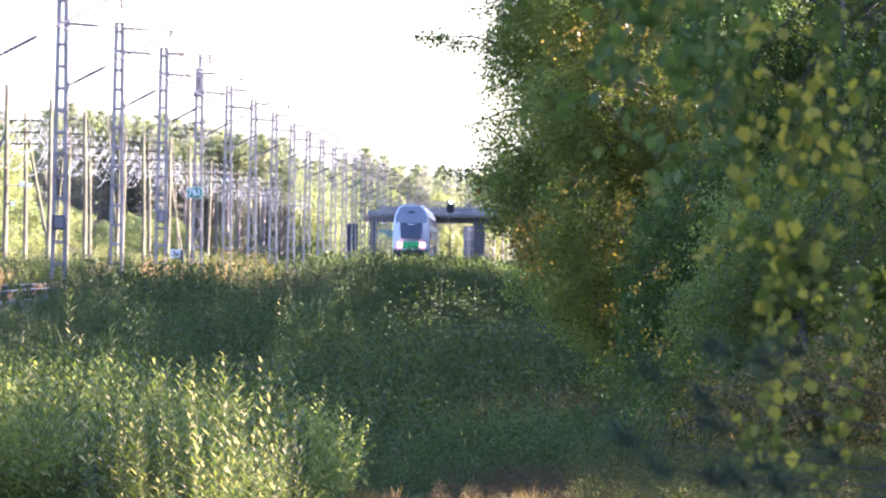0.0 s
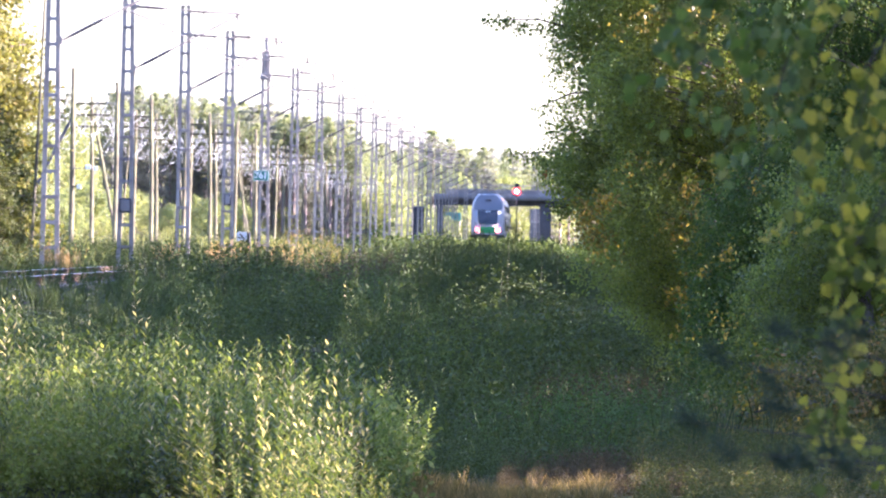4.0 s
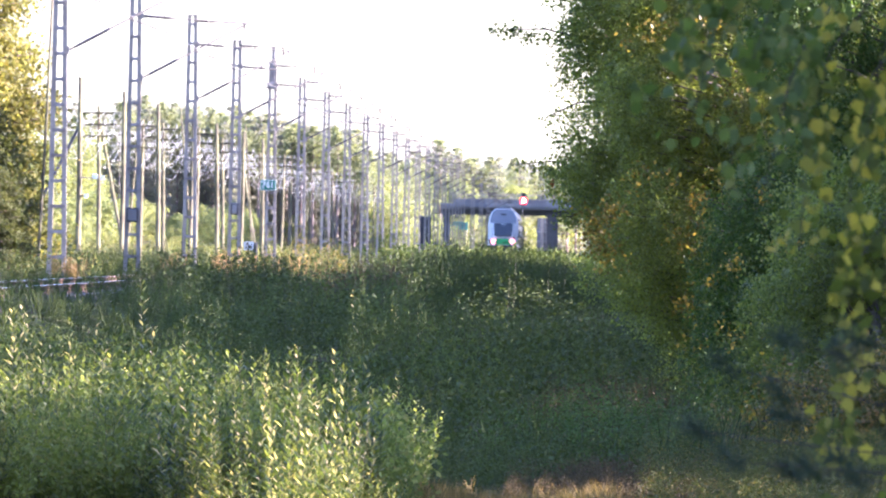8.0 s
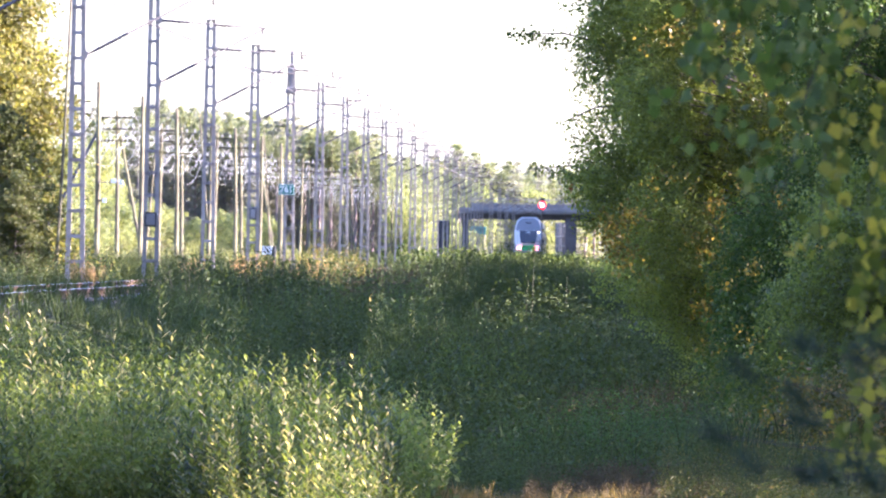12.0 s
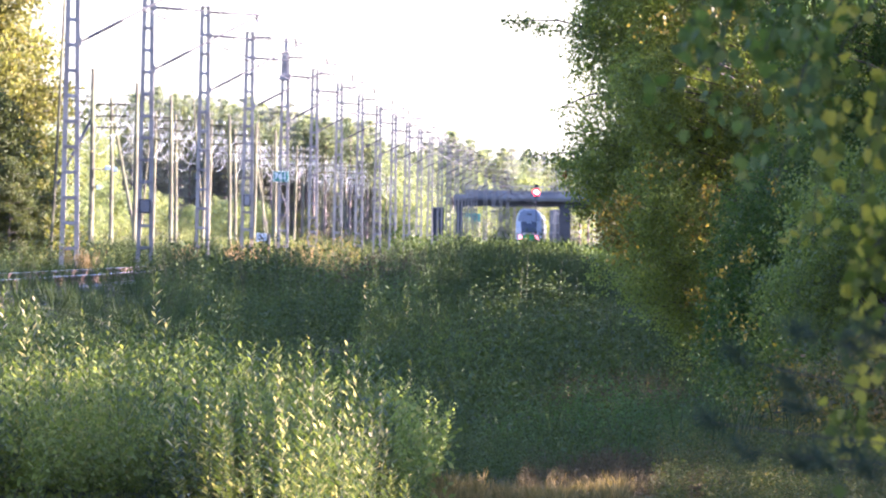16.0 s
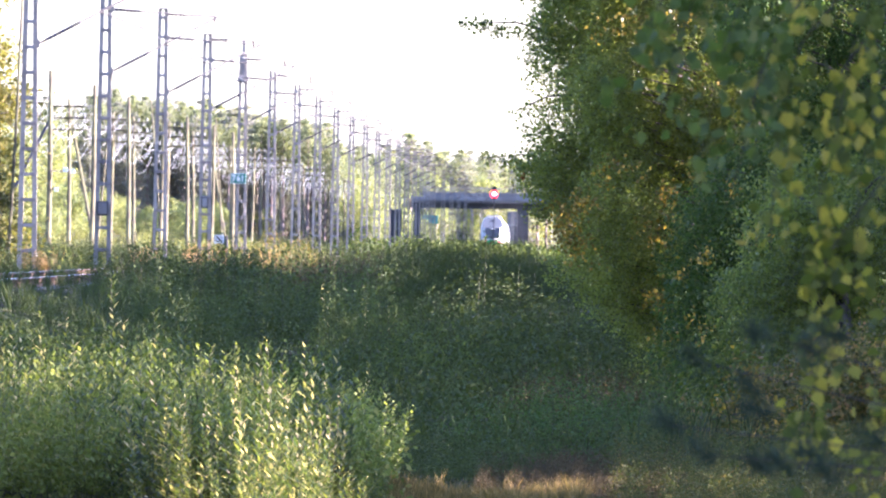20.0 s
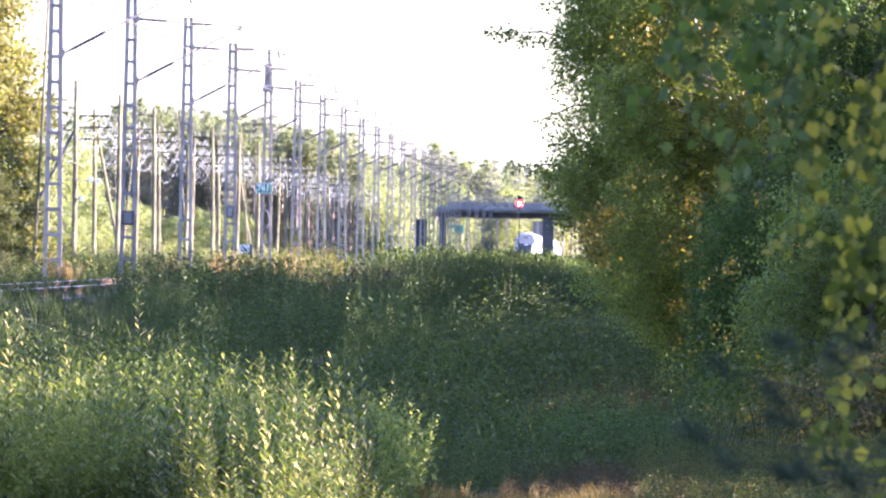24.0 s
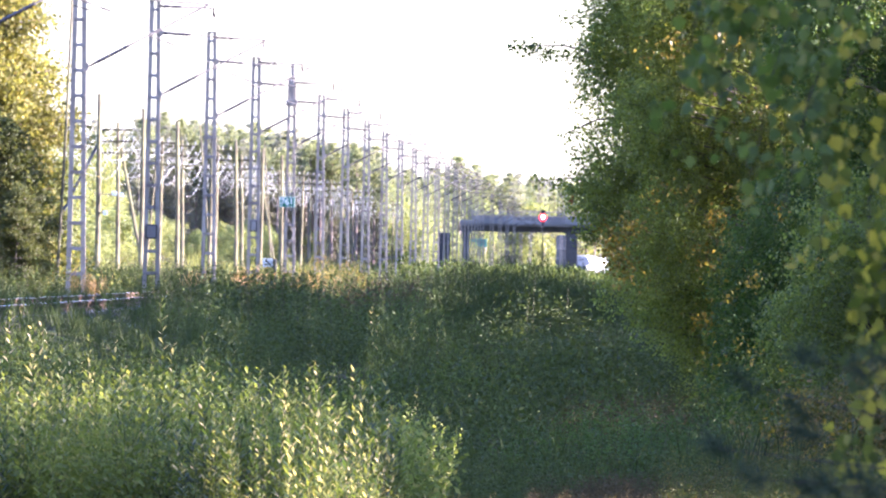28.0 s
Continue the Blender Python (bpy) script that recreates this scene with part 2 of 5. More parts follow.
def part(name, data, mat=None, parent=None, label="", m=None):
    """Links a mesh or a bmesh as one object, under a thing or a part."""
    if isinstance(data, bmesh.types.BMesh):
        me = bpy.data.meshes.new(name)
        data.to_mesh(me)
        data.free()
        me.materials.append(mat)
        data = me
    ob = new(name, data)
    if parent:
        ob.parent = parent
    if m is not None:
        ob.matrix_basis = m
    return tagged(ob, label) if label else ob


def thing(name, label, category, m=None, group="", kind=""):
    ob = new(name)
    if m is not None:
        ob.matrix_basis = m
    return tagged(ob, label, category, group, kind)


def box(sx, sy, sz, at=(0, 0, 0), bevel=0.0, turn=None, bm=None):
    """A box with its middle at a place, its edges bevelled."""
    own = bmesh.new()
    bmesh.ops.create_cube(own, size=1.0)
    bmesh.ops.scale(own, vec=(sx, sy, sz), verts=own.verts)
    if bevel:
        bmesh.ops.bevel(own, geom=own.edges[:], offset=bevel, segments=2, affect="EDGES", profile=0.6)
    mm = Matrix.Translation(at) @ (turn if turn is not None else Matrix())
    bmesh.ops.transform(own, matrix=mm, verts=own.verts)
    if bm is None:
        return own
    me = bpy.data.meshes.new("joined")
    own.to_mesh(me)
    own.free()
    bm.from_mesh(me)
    bpy.data.meshes.remove(me)
    return bm


def tube_arrays(points, radii, sides=6):
    """Points and faces of a tube along a line of points."""
    points = [Vector(p) for p in points]
    verts, quads = [], []
    for i, p in enumerate(points):
        d = (points[min(i + 1, len(points) - 1)] - points[max(i - 1, 0)]).normalized()
        side = d.cross(Vector((0, 0, 1)) if abs(d.z) < 0.9 else Vector((1, 0, 0))).normalized()
        up = d.cross(side)
        r = radii[i] if hasattr(radii, "__len__") else radii
        for k in range(sides):
            a = 2 * math.pi * k / sides
            verts.append(p + side * (r * math.cos(a)) + up * (r * math.sin(a)))
    for i in range(len(points) - 1):
        for k in range(sides):
            a, b = i * sides + k, i * sides + (k + 1) % sides
            quads.append((a, b, b + sides, a + sides))
    last = (len(points) - 1) * sides
    for base in (0, last):
        for k in range(1, sides - 2, 2):
            quads.append((base, base + k, base + k + 1, base + k + 2))
    return np.array([tuple(v) for v in verts]), np.array(quads)


def joined(pieces):
    """Several (verts, quads) pairs as one."""
    vs, qs, n = [], [], 0
    for v, q in pieces:
        vs.append(v), qs.append(np.asarray(q) + n)
        n += len(v)
    return np.concatenate(vs), np.concatenate(qs)


def tube(name, points, radii, mat, parent=None, sides=6, label=""):
    v, q = tube_arrays(points, radii, sides)
    return part(name, quad_mesh(name, v, q, mat, True), None, parent, label)


def scattered(template, places, turns, sizes):
    """Copies of a template (verts, quads) at places, turned about z and leant, as one pair of arrays.
    turns: columns of turn about z, lean, and direction of the lean."""
    v, q = template
    n = len(places)
    a, le, di = turns[:, 0], turns[:, 1], turns[:, 2]
    ca, sa = np.cos(a), np.sin(a)
    x = v[None, :, 0] * ca[:, None] - v[None, :, 1] * sa[:, None]
    y = v[None, :, 0] * sa[:, None] + v[None, :, 1] * ca[:, None]
    z = np.repeat(v[None, :, 2], n, 0)
    sizes = np.asarray(sizes)
    x, y, z = x * sizes[:, None], y * sizes[:, None], z * sizes[:, None]
    x = x + z * (np.tan(le) * np.cos(di))[:, None]
    y = y + z * (np.tan(le) * np.sin(di))[:, None]
    out = np.stack([x, y, z], 2) + np.asarray(places)[:, None, :]
    quads = q[None] + (np.arange(n) * len(v))[:, None, None]
    return out.reshape(-1, 3), quads.reshape(-1, 4)


def leaf_cloud(rng, centres, length, width, droop=0.3, spread=None):
    """One folded diamond leaf at every centre, each turned its own way."""
    n = len(centres)
    d = rng.normal(size=(n, 3))
    d[:, 2] -= droop
    d /= np.linalg.norm(d, axis=1)[:, None]
    s = np.cross(d, rng.normal(size=(n, 3)))
    s /= np.linalg.norm(s, axis=1)[:, None] + 1e-9
    nrm = np.cross(d, s)
    k = rng.uniform(0.65, 1.25, (n, 1))
    lo, wi = length * k, width * k
    a = centres - d * lo * 0.5
    b = centres - d * lo * 0.05 + s * wi * 0.5 + nrm * wi * 0.15
    c = centres + d * lo * 0.5
    e = centres - d * lo * 0.05 - s * wi * 0.5 + nrm * wi * 0.15
    verts = np.stack([a, b, c, e], 1).reshape(-1, 3)
    return verts, np.arange(4 * n).reshape(-1, 4)


def smooth_step(a, b, x):
    t = np.clip((np.asarray(x, float) - a) / (b - a), 0, 1)
    return t * t * (3 - 2 * t)


# ---- plan: the track's line, its height, the ground ----
LINE_Y = np.array([-3000, 0, 900, 1213, 1435, 1657, 1847, 1942, 2000, 2050, 2100, 2160, 2240, 2340, 2600, 3600.0])
LINE_X = np.array([-10.7, -10.7, -10.7, -10.7, -10.9, -11.2, -11.2, -11.2, -10.7, -9.3, -6.9, -3.2, 3.6, 15.5, 52.0, 260.0])
LINE_Z = np.array([0, 0, 0.1, 0.35, 0.18, 0.0, -0.5, -1.05, -1.5, -1.95, -2.35, -2.8, -3.3, -3.8, -4.5, -5.0])


def soft_line(y, values):
    """The values over LINE_Y, rounded where they bend."""
    y = np.asarray(y, float)
    return sum(np.interp(y + o, LINE_Y, values) for o in (-45, -30, -15, 0, 15, 30, 45)) / 7


def track_x(y):
    return soft_line(y, LINE_X)


def track_z(y):
    return soft_line(y, LINE_Z)


def ground_z(x, y):
    """The ground's height: a flat clearing, the railway's bank, a slope up to the woods beyond it."""
    x, y = np.asarray(x, float), np.asarray(y, float)
    dx, tz = x - track_x(y), track_z(y)
    far = smooth_step(110, 330, y)
    base = -1.0 * (1 - far) + (tz - 0.62) * far
    base = base + 0.07 * np.sin(x * 0.9 + y * 0.05) + 0.06 * np.sin(x * 0.37 - y * 0.11)
    base = base + 2.6 * smooth_step(9, 34, -dx) + 0.8 * smooth_step(14, 40, dx)
    bank = 1 - smooth_step(2.3, 4.6, np.abs(dx))
    return base * (1 - bank) + (tz - 0.30) * bank


def grid_ground():
    xs = np.unique(np.concatenate([np.linspace(-60, 40, 101), np.linspace(-900, 900, 37)]))
    ys = np.unique(np.concatenate([np.linspace(-200, 500, 141), np.linspace(500, 2600, 106), np.linspace(2600, 4800, 12)]))
    gx, gy = np.meshgrid(xs, ys)
    v = np.stack([gx, gy, ground_z(gx, gy)], 2).reshape(-1, 3)
    w, h = len(xs), len(ys)
    i = (np.arange(h - 1)[:, None] * w + np.arange(w - 1)[None]).ravel()
    q = np.stack([i, i + 1, i + 1 + w, i + w], 1)
    return tagged(part("ground", quad_mesh("ground", v, q, M_SOIL, True)), "rough grassy ground with dry patches", "ground", kind="structure")


grid_ground()


def strip(name, offsets, heights, y0, y1, step, mat, parent, label=""):
    """A band along the track: its cross-section swept along the line."""
    ys = np.arange(y0, y1 + step, step)
    tx, tz = track_x(ys), track_z(ys)
    k = len(offsets)
    v = np.stack([np.stack([tx + o, ys, tz + hgt], 1) for o, hgt in zip(offsets, heights)], 1).reshape(-1, 3)
    i = (np.arange(len(ys) - 1)[:, None] * k + np.arange(k - 1)[None]).ravel()
    q = np.stack([i, i + 1, i + 1 + k, i + k], 1)
    return part(name, quad_mesh(name, v, q, mat), None, parent, label)


track = thing("railway_track", "single railway track on grey gravel with concrete sleepers", "railway track", kind="structure")
strip("ballast", (-3.0, -1.75, -1.6, 1.6, 1.75, 3.0), (-0.62, -0.21, -0.19, -0.19, -0.21, -0.62), -100, 2600, 10, M_GRAVEL, track, "grey gravel bed")
for side in (-0.796, 0.796):
    rail = strip("rail", [side + o for o in (-0.07, -0.07, -0.012, -0.012, -0.036, -0.036, 0.036, 0.036, 0.012, 0.012, 0.07, 0.07)],
                 (-0.172, -0.155, -0.145, -0.045, -0.04, -0.006, -0.006, -0.04, -0.045, -0.145, -0.155, -0.172), -100, 2600, 10, M_RUST, track, "rusty rail")
    strip("running_surface", [side + o for o in (-0.036, -0.03, 0.03, 0.036)], (-0.003, 0.0, 0.0, -0.003), -100, 2600, 10, M_RAIL, rail, "shiny worn rail head")


# ---- overhead line ----
MAST_X = -13.79


def mast_width(z):
    return 0.40 - 0.024 * max(z, 0)


def leaning_bar(x0, z0, x1, z1, sx, sy, y=0.0):
    """A straight rolled bar between two heights, in the plane across the track."""
    v = Vector((x1 - x0, 0, z1 - z0))
    t = v.to_track_quat("Z", "Y").to_matrix().to_4x4()
    return box(sx, sy, v.length, ((x0 + x1) / 2, y, (z0 + z1) / 2), 0.008, t)


def catenary_mast(m):
    """Two tapering channel legs tied by battens, with a hinged cantilever towards the track."""
    top = 8.35
    mast = thing("catenary_mast", "grey steel batten mast carrying railway overhead wires", "railway mast", m, "masts along the track")
    for s in (-1, 1):
        part("leg", leaning_bar(s * mast_width(-1) / 2, -1.1, s * mast_width(top) / 2, top, 0.035, 0.12), M_GALV, mast)
    part("foot_block", box(0.75, 0.7, 0.6, (0, 0, -1.1), 0.03), M_CONCRETE, mast, "concrete foot block")
    z = -0.25
    while z < top:
        part("batten", box(mast_width(z) + 0.02, 0.02, 0.09, (0, -0.07, z), 0.004), M_BATTEN, mast)
        part("batten", box(mast_width(z) + 0.02, 0.02, 0.09, (0, 0.07, z), 0.004), M_BATTEN, mast)
        z += 0.64
    part("cap", box(mast_width(top) + 0.12, 0.2, 0.05, (0, 0, top + 0.01), 0.01), M_GALV, mast)
    edge = mast_width(5) / 2 + 0.03
    part("hinge", box(0.14, 0.1, 0.2, (edge, 0, 5.6), 0.01), M_GALV, mast)
    part("hinge", box(0.14, 0.1, 0.16, (edge, 0, 7.4), 0.01), M_GALV, mast)

    def insulator(points, label):
        p, q = Vector(points[0]), Vector(points[1])
        n = 17
        line = [p.lerp(q, i / (n - 1)) for i in range(n)]
        tube("insulator", line, [0.028 if i % 2 else 0.05 for i in range(n)], M_PORCELAIN, mast, 8, label)

    low, high, tip = Vector((edge + 0.05, 0, 5.6)), Vector((edge + 0.05, 0, 7.4)), Vector((3.25, 0, 7.22))
    a = low.lerp(tip, 0.06)
    tube("link", [low, a], 0.03, M_ARM, mast)
    insulator((a, low.lerp(tip, 0.34)), "ribbed brown insulator")
    tube("diagonal_tube", [low.lerp(tip, 0.34), tip], 0.026, M_ARM, mast)
    insulator((high, high.lerp(tip, 0.27)), "ribbed brown insulator")
    tube("tie_tube", [high.lerp(tip, 0.27), tip], 0.022, M_ARM, mast)
    tube("registration_arm", [low.lerp(tip, 0.5), (2.85, 0, 6.02)], 0.018, M_ARM, mast)
    tube("steady_arm", [(2.05, 0, 6.12), (3.05, 0, 5.86)], 0.014, M_ARM, mast)
    tube("feeder_arm", [(0.05, 0, 8.18), (1.75, 0, 8.13)], 0.03, M_ARM, mast)
    insulator(((0.75, 0, 8.16), (0.15, 0, 8.18)), "ribbed brown insulator")
    tube("hanger", [(1.7, 0, 8.13), (1.72, 0, 7.88)], [0.03, 0.035], M_PORCELAIN, mast, 8)
    return mast


MAST_STEP, MAST_FIRST = 54.9, 344.7
mast_ys = [MAST_FIRST + MAST_STEP * i for i in range(-6, 33)]
first_mast = None
for my in mast_ys:
    if abs(my - 1857) < 14 or (my > 1330 and round((my - MAST_FIRST) / MAST_STEP) % 2):
        continue
    m = pose(float(track_x(my)) - 3.09, my, float(track_z(my)), 0, 0, 0)
    if first_mast is None:
        first_mast = catenary_mast(m)
    else:
        mast = copy_thing(first_mast, m)
        spot = {1: (0.34, 1.6), 3: (0.26, 2.1)}.get(round((my - MAST_FIRST) / MAST_STEP))
        if spot:
            case = part("switch_box", box(spot[0], 0.3, 0.42, (0, -0.22, spot[1]), 0.03), M_TRAIN_DARK, mast, "dark steel switch box")
            part("lid", box(spot[0] - 0.08, 0.02, 0.34, (0, -0.382, spot[1]), 0.008), M_BATTEN, case)
        if round((my - MAST_FIRST) / MAST_STEP) == 4:
            tagged(mast, "heavier braced steel mast carrying overhead wires and a kilometre sign")
            part("head_post", box(0.13, 0.13, 1.5, (0.02, 0, 8.2), 0.015), M_BATTEN, mast, "dark head post")
            part("collar", box(0.46, 0.3, 0.26, (0, 0, 7.35), 0.03), M_BATTEN, mast, "dark collar")
            for k in range(8):
                zb, s = 0.2 + 0.86 * k, 1 if k % 2 else -1
                part("brace", leaning_bar(-s * 0.17, zb, s * 0.16, zb + 0.86, 0.03, 0.02, -0.085), M_GALV, mast)


def sagging(p, q, sag, n=8):
    p, q = Vector(p), Vector(q)
    return [p.lerp(q, i / n) - Vector((0, 0, sag * 4 * (i / n) * (1 - i / n))) for i in range(n + 1)]


def overhead_wire(name, label, dx, z, sag, r, droppers=False):
    wire = thing(name, label, "overhead wire", kind="")
    pieces, drops = [], []
    for y0, y1 in zip(mast_ys[:-1], mast_ys[1:]):
        p = (float(track_x(y0)) + dx, y0, float(track_z(y0)) + z)
        q = (float(track_x(y1)) + dx, y1, float(track_z(y1)) + z)
        line = sagging(p, q, sag)
        pieces += line if not pieces else line[1:]
        if droppers:
            for k in range(1, 8):
                b = line[k].copy()
                b.z = float(track_z(b.y)) + 5.86
                drops.append(tube_arrays([line[k], b], 0.006, 4))
    v, q = tube_arrays(pieces, r, 4)
    part("strand", quad_mesh(name, v, q, M_WIRE, True), None, wire)
    if drops:
        v, q = joined(drops)
        tagged(part("dropper", quad_mesh("dropper", v, q, M_WIRE), None, wire, "thin dropper wires"), kind="stuff")
    return wire


overhead_wire("contact_wire", "thin grooved copper contact wire over the track", 0.0, 5.86, 0.0, 0.009)
overhead_wire("messenger_wire", "sagging messenger wire with droppers over the track", 0.2, 7.2, 0.75, 0.009, True)
overhead_wire("feeder_wire", "thin feeder wire on the masts' upper arms", -1.37, 7.88, 0.5, 0.008)


# kilometre sign on the fifth mast
def lettering(text, size, mat, parent, m, name="digit"):
    c = bpy.data.curves.new(name, "FONT")
    c.body, c.size, c.align_x, c.align_y, c.extrude, c.offset = text, size, "CENTER", "CENTER", 0.004, 0.008
    ob = new(name, c)
    dg = bpy.context.evaluated_depsgraph_get()
    me = bpy.data.meshes.new_from_object(ob.evaluated_get(dg))
    bpy.data.objects.remove(ob)
    me.materials.clear()
    me.materials.append(mat)
    return part(name, me, None, parent, "", m)


km = thing("kilometre_sign", "teal kilometre sign reading 761 in white on a mast", "sign", pose(MAST_X - 0.12, MAST_FIRST + 4 * MAST_STEP - 0.25, 3.32))
part("board", box(0.64, 0.03, 0.43, (0, 0, 0), 0.012), M_SIGN_GREEN, km)
bm = bmesh.new()
for sx, sz, at in ((0.60, 0.018, (0, -0.02, 0.195)), (0.60, 0.018, (0, -0.02, -0.195)), (0.018, 0.37, (-0.295, -0.02, 0)), (0.018, 0.37, (0.295, -0.02, 0))):
    box(sx, 0.012, sz, at, 0, None, bm)
part("border", bm, M_SIGN_WHITE, km, "white border")
for x, digit in ((-0.18, "7"), (0.0, "6"), (0.17, "1")):
    lettering(digit, 0.36, M_SIGN_WHITE, km, pose(x, -0.022, 0, 90, 0, 0))
part("clamp", box(0.3, 0.2, 0.05, (0, 0.11, 0), 0.01), M_GALV, km)


# ---- telegraph line beyond the track ----
def telegraph_pole(m, arms=3, height=7.5, strut=0):
    pole = thing("telegraph_pole", "weathered wooden telegraph pole with white insulators" if arms else "tall bare weathered wooden pole",
                 "telegraph pole", m, "poles beyond the track")
    tube("shaft", [(0, 0, -1.2), (0.02, 0, height * 0.5), (0, 0, height)], [0.115, 0.098, 0.075], M_POLE, pole, 10)
    for i in range(arms):
        z = height - 0.35 - 0.55 * i
        arm = part("crossarm", box(1.7, 0.09, 0.1, (0, -0.12, z), 0.01), M_POLE, pole)
        for x in (-0.75, -0.3, 0.3, 0.75):
            tube("insulator", [(x, -0.12, z + 0.05), (x, -0.12, z + 0.1), (x, -0.12, z + 0.2), (x, -0.12, z + 0.26)], [0.015, 0.036, 0.04, 0.015],
                 M_WHITE_INSULATOR, arm, 8, "white porcelain insulator")
    if strut:
        tube("strut", [(strut, 0.3, -1.0), (strut * 0.08, 0.05, height * 0.86)], [0.09, 0.07], M_POLE, pole, 8)
    return pole


ROW_Y = [496 + 51 * k for k in range(19)]
plain = braced = None
for k, y in enumerate(ROW_Y):
    x = -24.0 + 0.25 * math.sin(k * 2.1)
    m = pose(x, y, float(track_z(y)) - 0.15 + 0.25 * math.sin(k * 1.3), 0, 1.2 * math.sin(k * 3.3), 4 * math.sin(k * 1.7))
    if k % 5 == 3:
        braced = copy_thing(braced, m) if braced else telegraph_pole(m, 3, 7.6, 1.5 if k % 2 else -1.3)
    else:
        plain = copy_thing(plain, m) if plain else telegraph_pole(m)
rng = np.random.default_rng(5)
for i in range(3):
    for x in (-0.75, -0.3, 0.3, 0.75):
        wire = thing("telegraph_wire", "bright bare wire sagging from pole to pole", "wire", group="telegraph wires")
        pieces = []
        for y0, y1 in zip(ROW_Y[:-1], ROW_Y[1:]):
            z = 7.4 - 0.35 - 0.55 * i + 0.1
            line = sagging((-24 + x, y0, z), (-24 + x, y1, z), rng.uniform(0.6, 1.7), 10)
            pieces += line if not pieces else line[1:]
        v, q = tube_arrays(pieces, 0.009, 4)
        part("strand", quad_mesh("telegraph_wire", v, q, M_ALU, True), None, wire)

# an older row of taller bare poles
tall = None
for k in range(7):
    y = 520 + 46.5 * k
    m = pose(-20.0, y, 0, 0, 0.8 * math.sin(k * 2.7), 0)
    tall = copy_thing(tall, m) if tall else telegraph_pole(m, 0, 7.1, 0)
    strutted = tall if k == 0 else strutted
tube("strut", [(-2.8, 0.1, -0.2), (-1.4, 0.1, 2.5), (-0.04, 0.1, 5.2)], [0.075, 0.068, 0.06], M_PIER, strutted, 8, "dark leaning strut")
for x, z, wide in ((0.28, 2.6, 0.16), (0.62, 3.35, 0.2), (0.9, 3.3, 0.15)):
    part("plate", box(wide, 0.04, 0.16, (x, -0.12, z), 0.01), M_SIGN_WHITE, strutted, "small white plate")
tube("bracket", [(0.0, -0.08, 3.3), (1.0, -0.08, 3.3)], 0.025, M_ARM, strutted, 6)
part("bracket", box(0.4, 0.05, 0.05, (0.2, -0.08, 2.6), 0.008), M_ARM, strutted)
for y, x, lean, hgt in ((395, -16.35, 2.2, 9.6), (690, -20.8, -5.0, 8.2), (575, -20.1, 4.2, 7.9), (800, -20.6, -3.6, 8.0)):
    leaner = thing("leaning_pole", "thin bare pole leaning beside the telegraph line", "pole", pose(x, y, 0, 0, lean, 0), "leaning poles")
    tube("shaft", [(0, 0, -1.2), (0.03, 0, hgt * 0.5), (0, 0, hgt)], [0.05, 0.042, 0.03], M_POLE, leaner, 8)


# ---- road bridge over the track ----
BRIDGE_Y = 1800.0
bridge = thing("road_bridge", "grey concrete road bridge across the railway", "bridge")
part("deck", box(52, 13.6, 0.55, (4.3, BRIDGE_Y + 6.8, 6.5), 0.06), M_BRIDGE, bridge)
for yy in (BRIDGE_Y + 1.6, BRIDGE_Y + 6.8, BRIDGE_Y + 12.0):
    part("girder", box(52, 0.9, 0.75, (4.3, yy, 5.88), 0.05), M_PIER, bridge, "concrete girder under the deck, shade put into its dark grey")
part("edge_beam", box(52, 0.35, 0.5, (4.3, BRIDGE_Y - 0.12, 6.75), 0.03), M_CONCRETE, bridge)
part("edge_beam", box(52, 0.35, 0.5, (4.3, BRIDGE_Y + 13.7, 6.75), 0.03), M_CONCRETE, bridge)
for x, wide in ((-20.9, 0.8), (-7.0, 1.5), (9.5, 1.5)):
    part("pier", box(wide, 12.0, 9.5, (x, BRIDGE_Y + 6.8, 1.2), 0.08), M_PIER, bridge, "concrete pier with shade put into its dark grey")
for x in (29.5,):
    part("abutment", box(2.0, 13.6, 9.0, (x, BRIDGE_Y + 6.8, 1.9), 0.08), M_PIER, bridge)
for yy in (BRIDGE_Y - 0.12, BRIDGE_Y + 13.7):
    railing = part("railing", box(50.5, 0.06, 0.08, (5.0, yy, 8.2), 0.01), M_GALV, bridge)
    part("lower_bar", box(50.5, 0.05, 0.07, (5.0, yy, 7.6), 0.01), M_GALV, railing)
    post = None
    for k in range(26):
        me = post.data if post else None
        if me:
            part("post", me, None, railing, "", Matrix.Translation((-20.0 + 2 * k, yy, 7.6)))
        else:
            post = part("post", box(0.09, 0.09, 1.25, (0, 0, 0), 0.01), M_BRIDGE, railing, "", Matrix.Translation((-20.0, yy, 7.6)))
    # wire-mesh guards over the track, drawn as crossed bars in each bay
    for k in range(13):
        x = -19.0 + 2 * k
        bm = bmesh.new()
        for a in (-32, 32):
            box(2.2, 0.03, 0.06, (x, yy + 0.06, 7.6), 0.0, Matrix.Rotation(radians(a), 4, "Y"), bm)
        box(1.9, 0.02, 0.5, (x, yy + 0.09, 7.25), 0.0, None, bm)
        part("guard_panel", bm, M_CONCRETE, railing, "grey guard panel with crossed bars")

BRIDGE_SIZE = 1.0275
bridge.matrix_basis = Matrix.Translation((0, 0, EYE)) @ Matrix.Diagonal((BRIDGE_SIZE, BRIDGE_SIZE, BRIDGE_SIZE, 1)) @ Matrix.Translation((0, 0, -EYE))

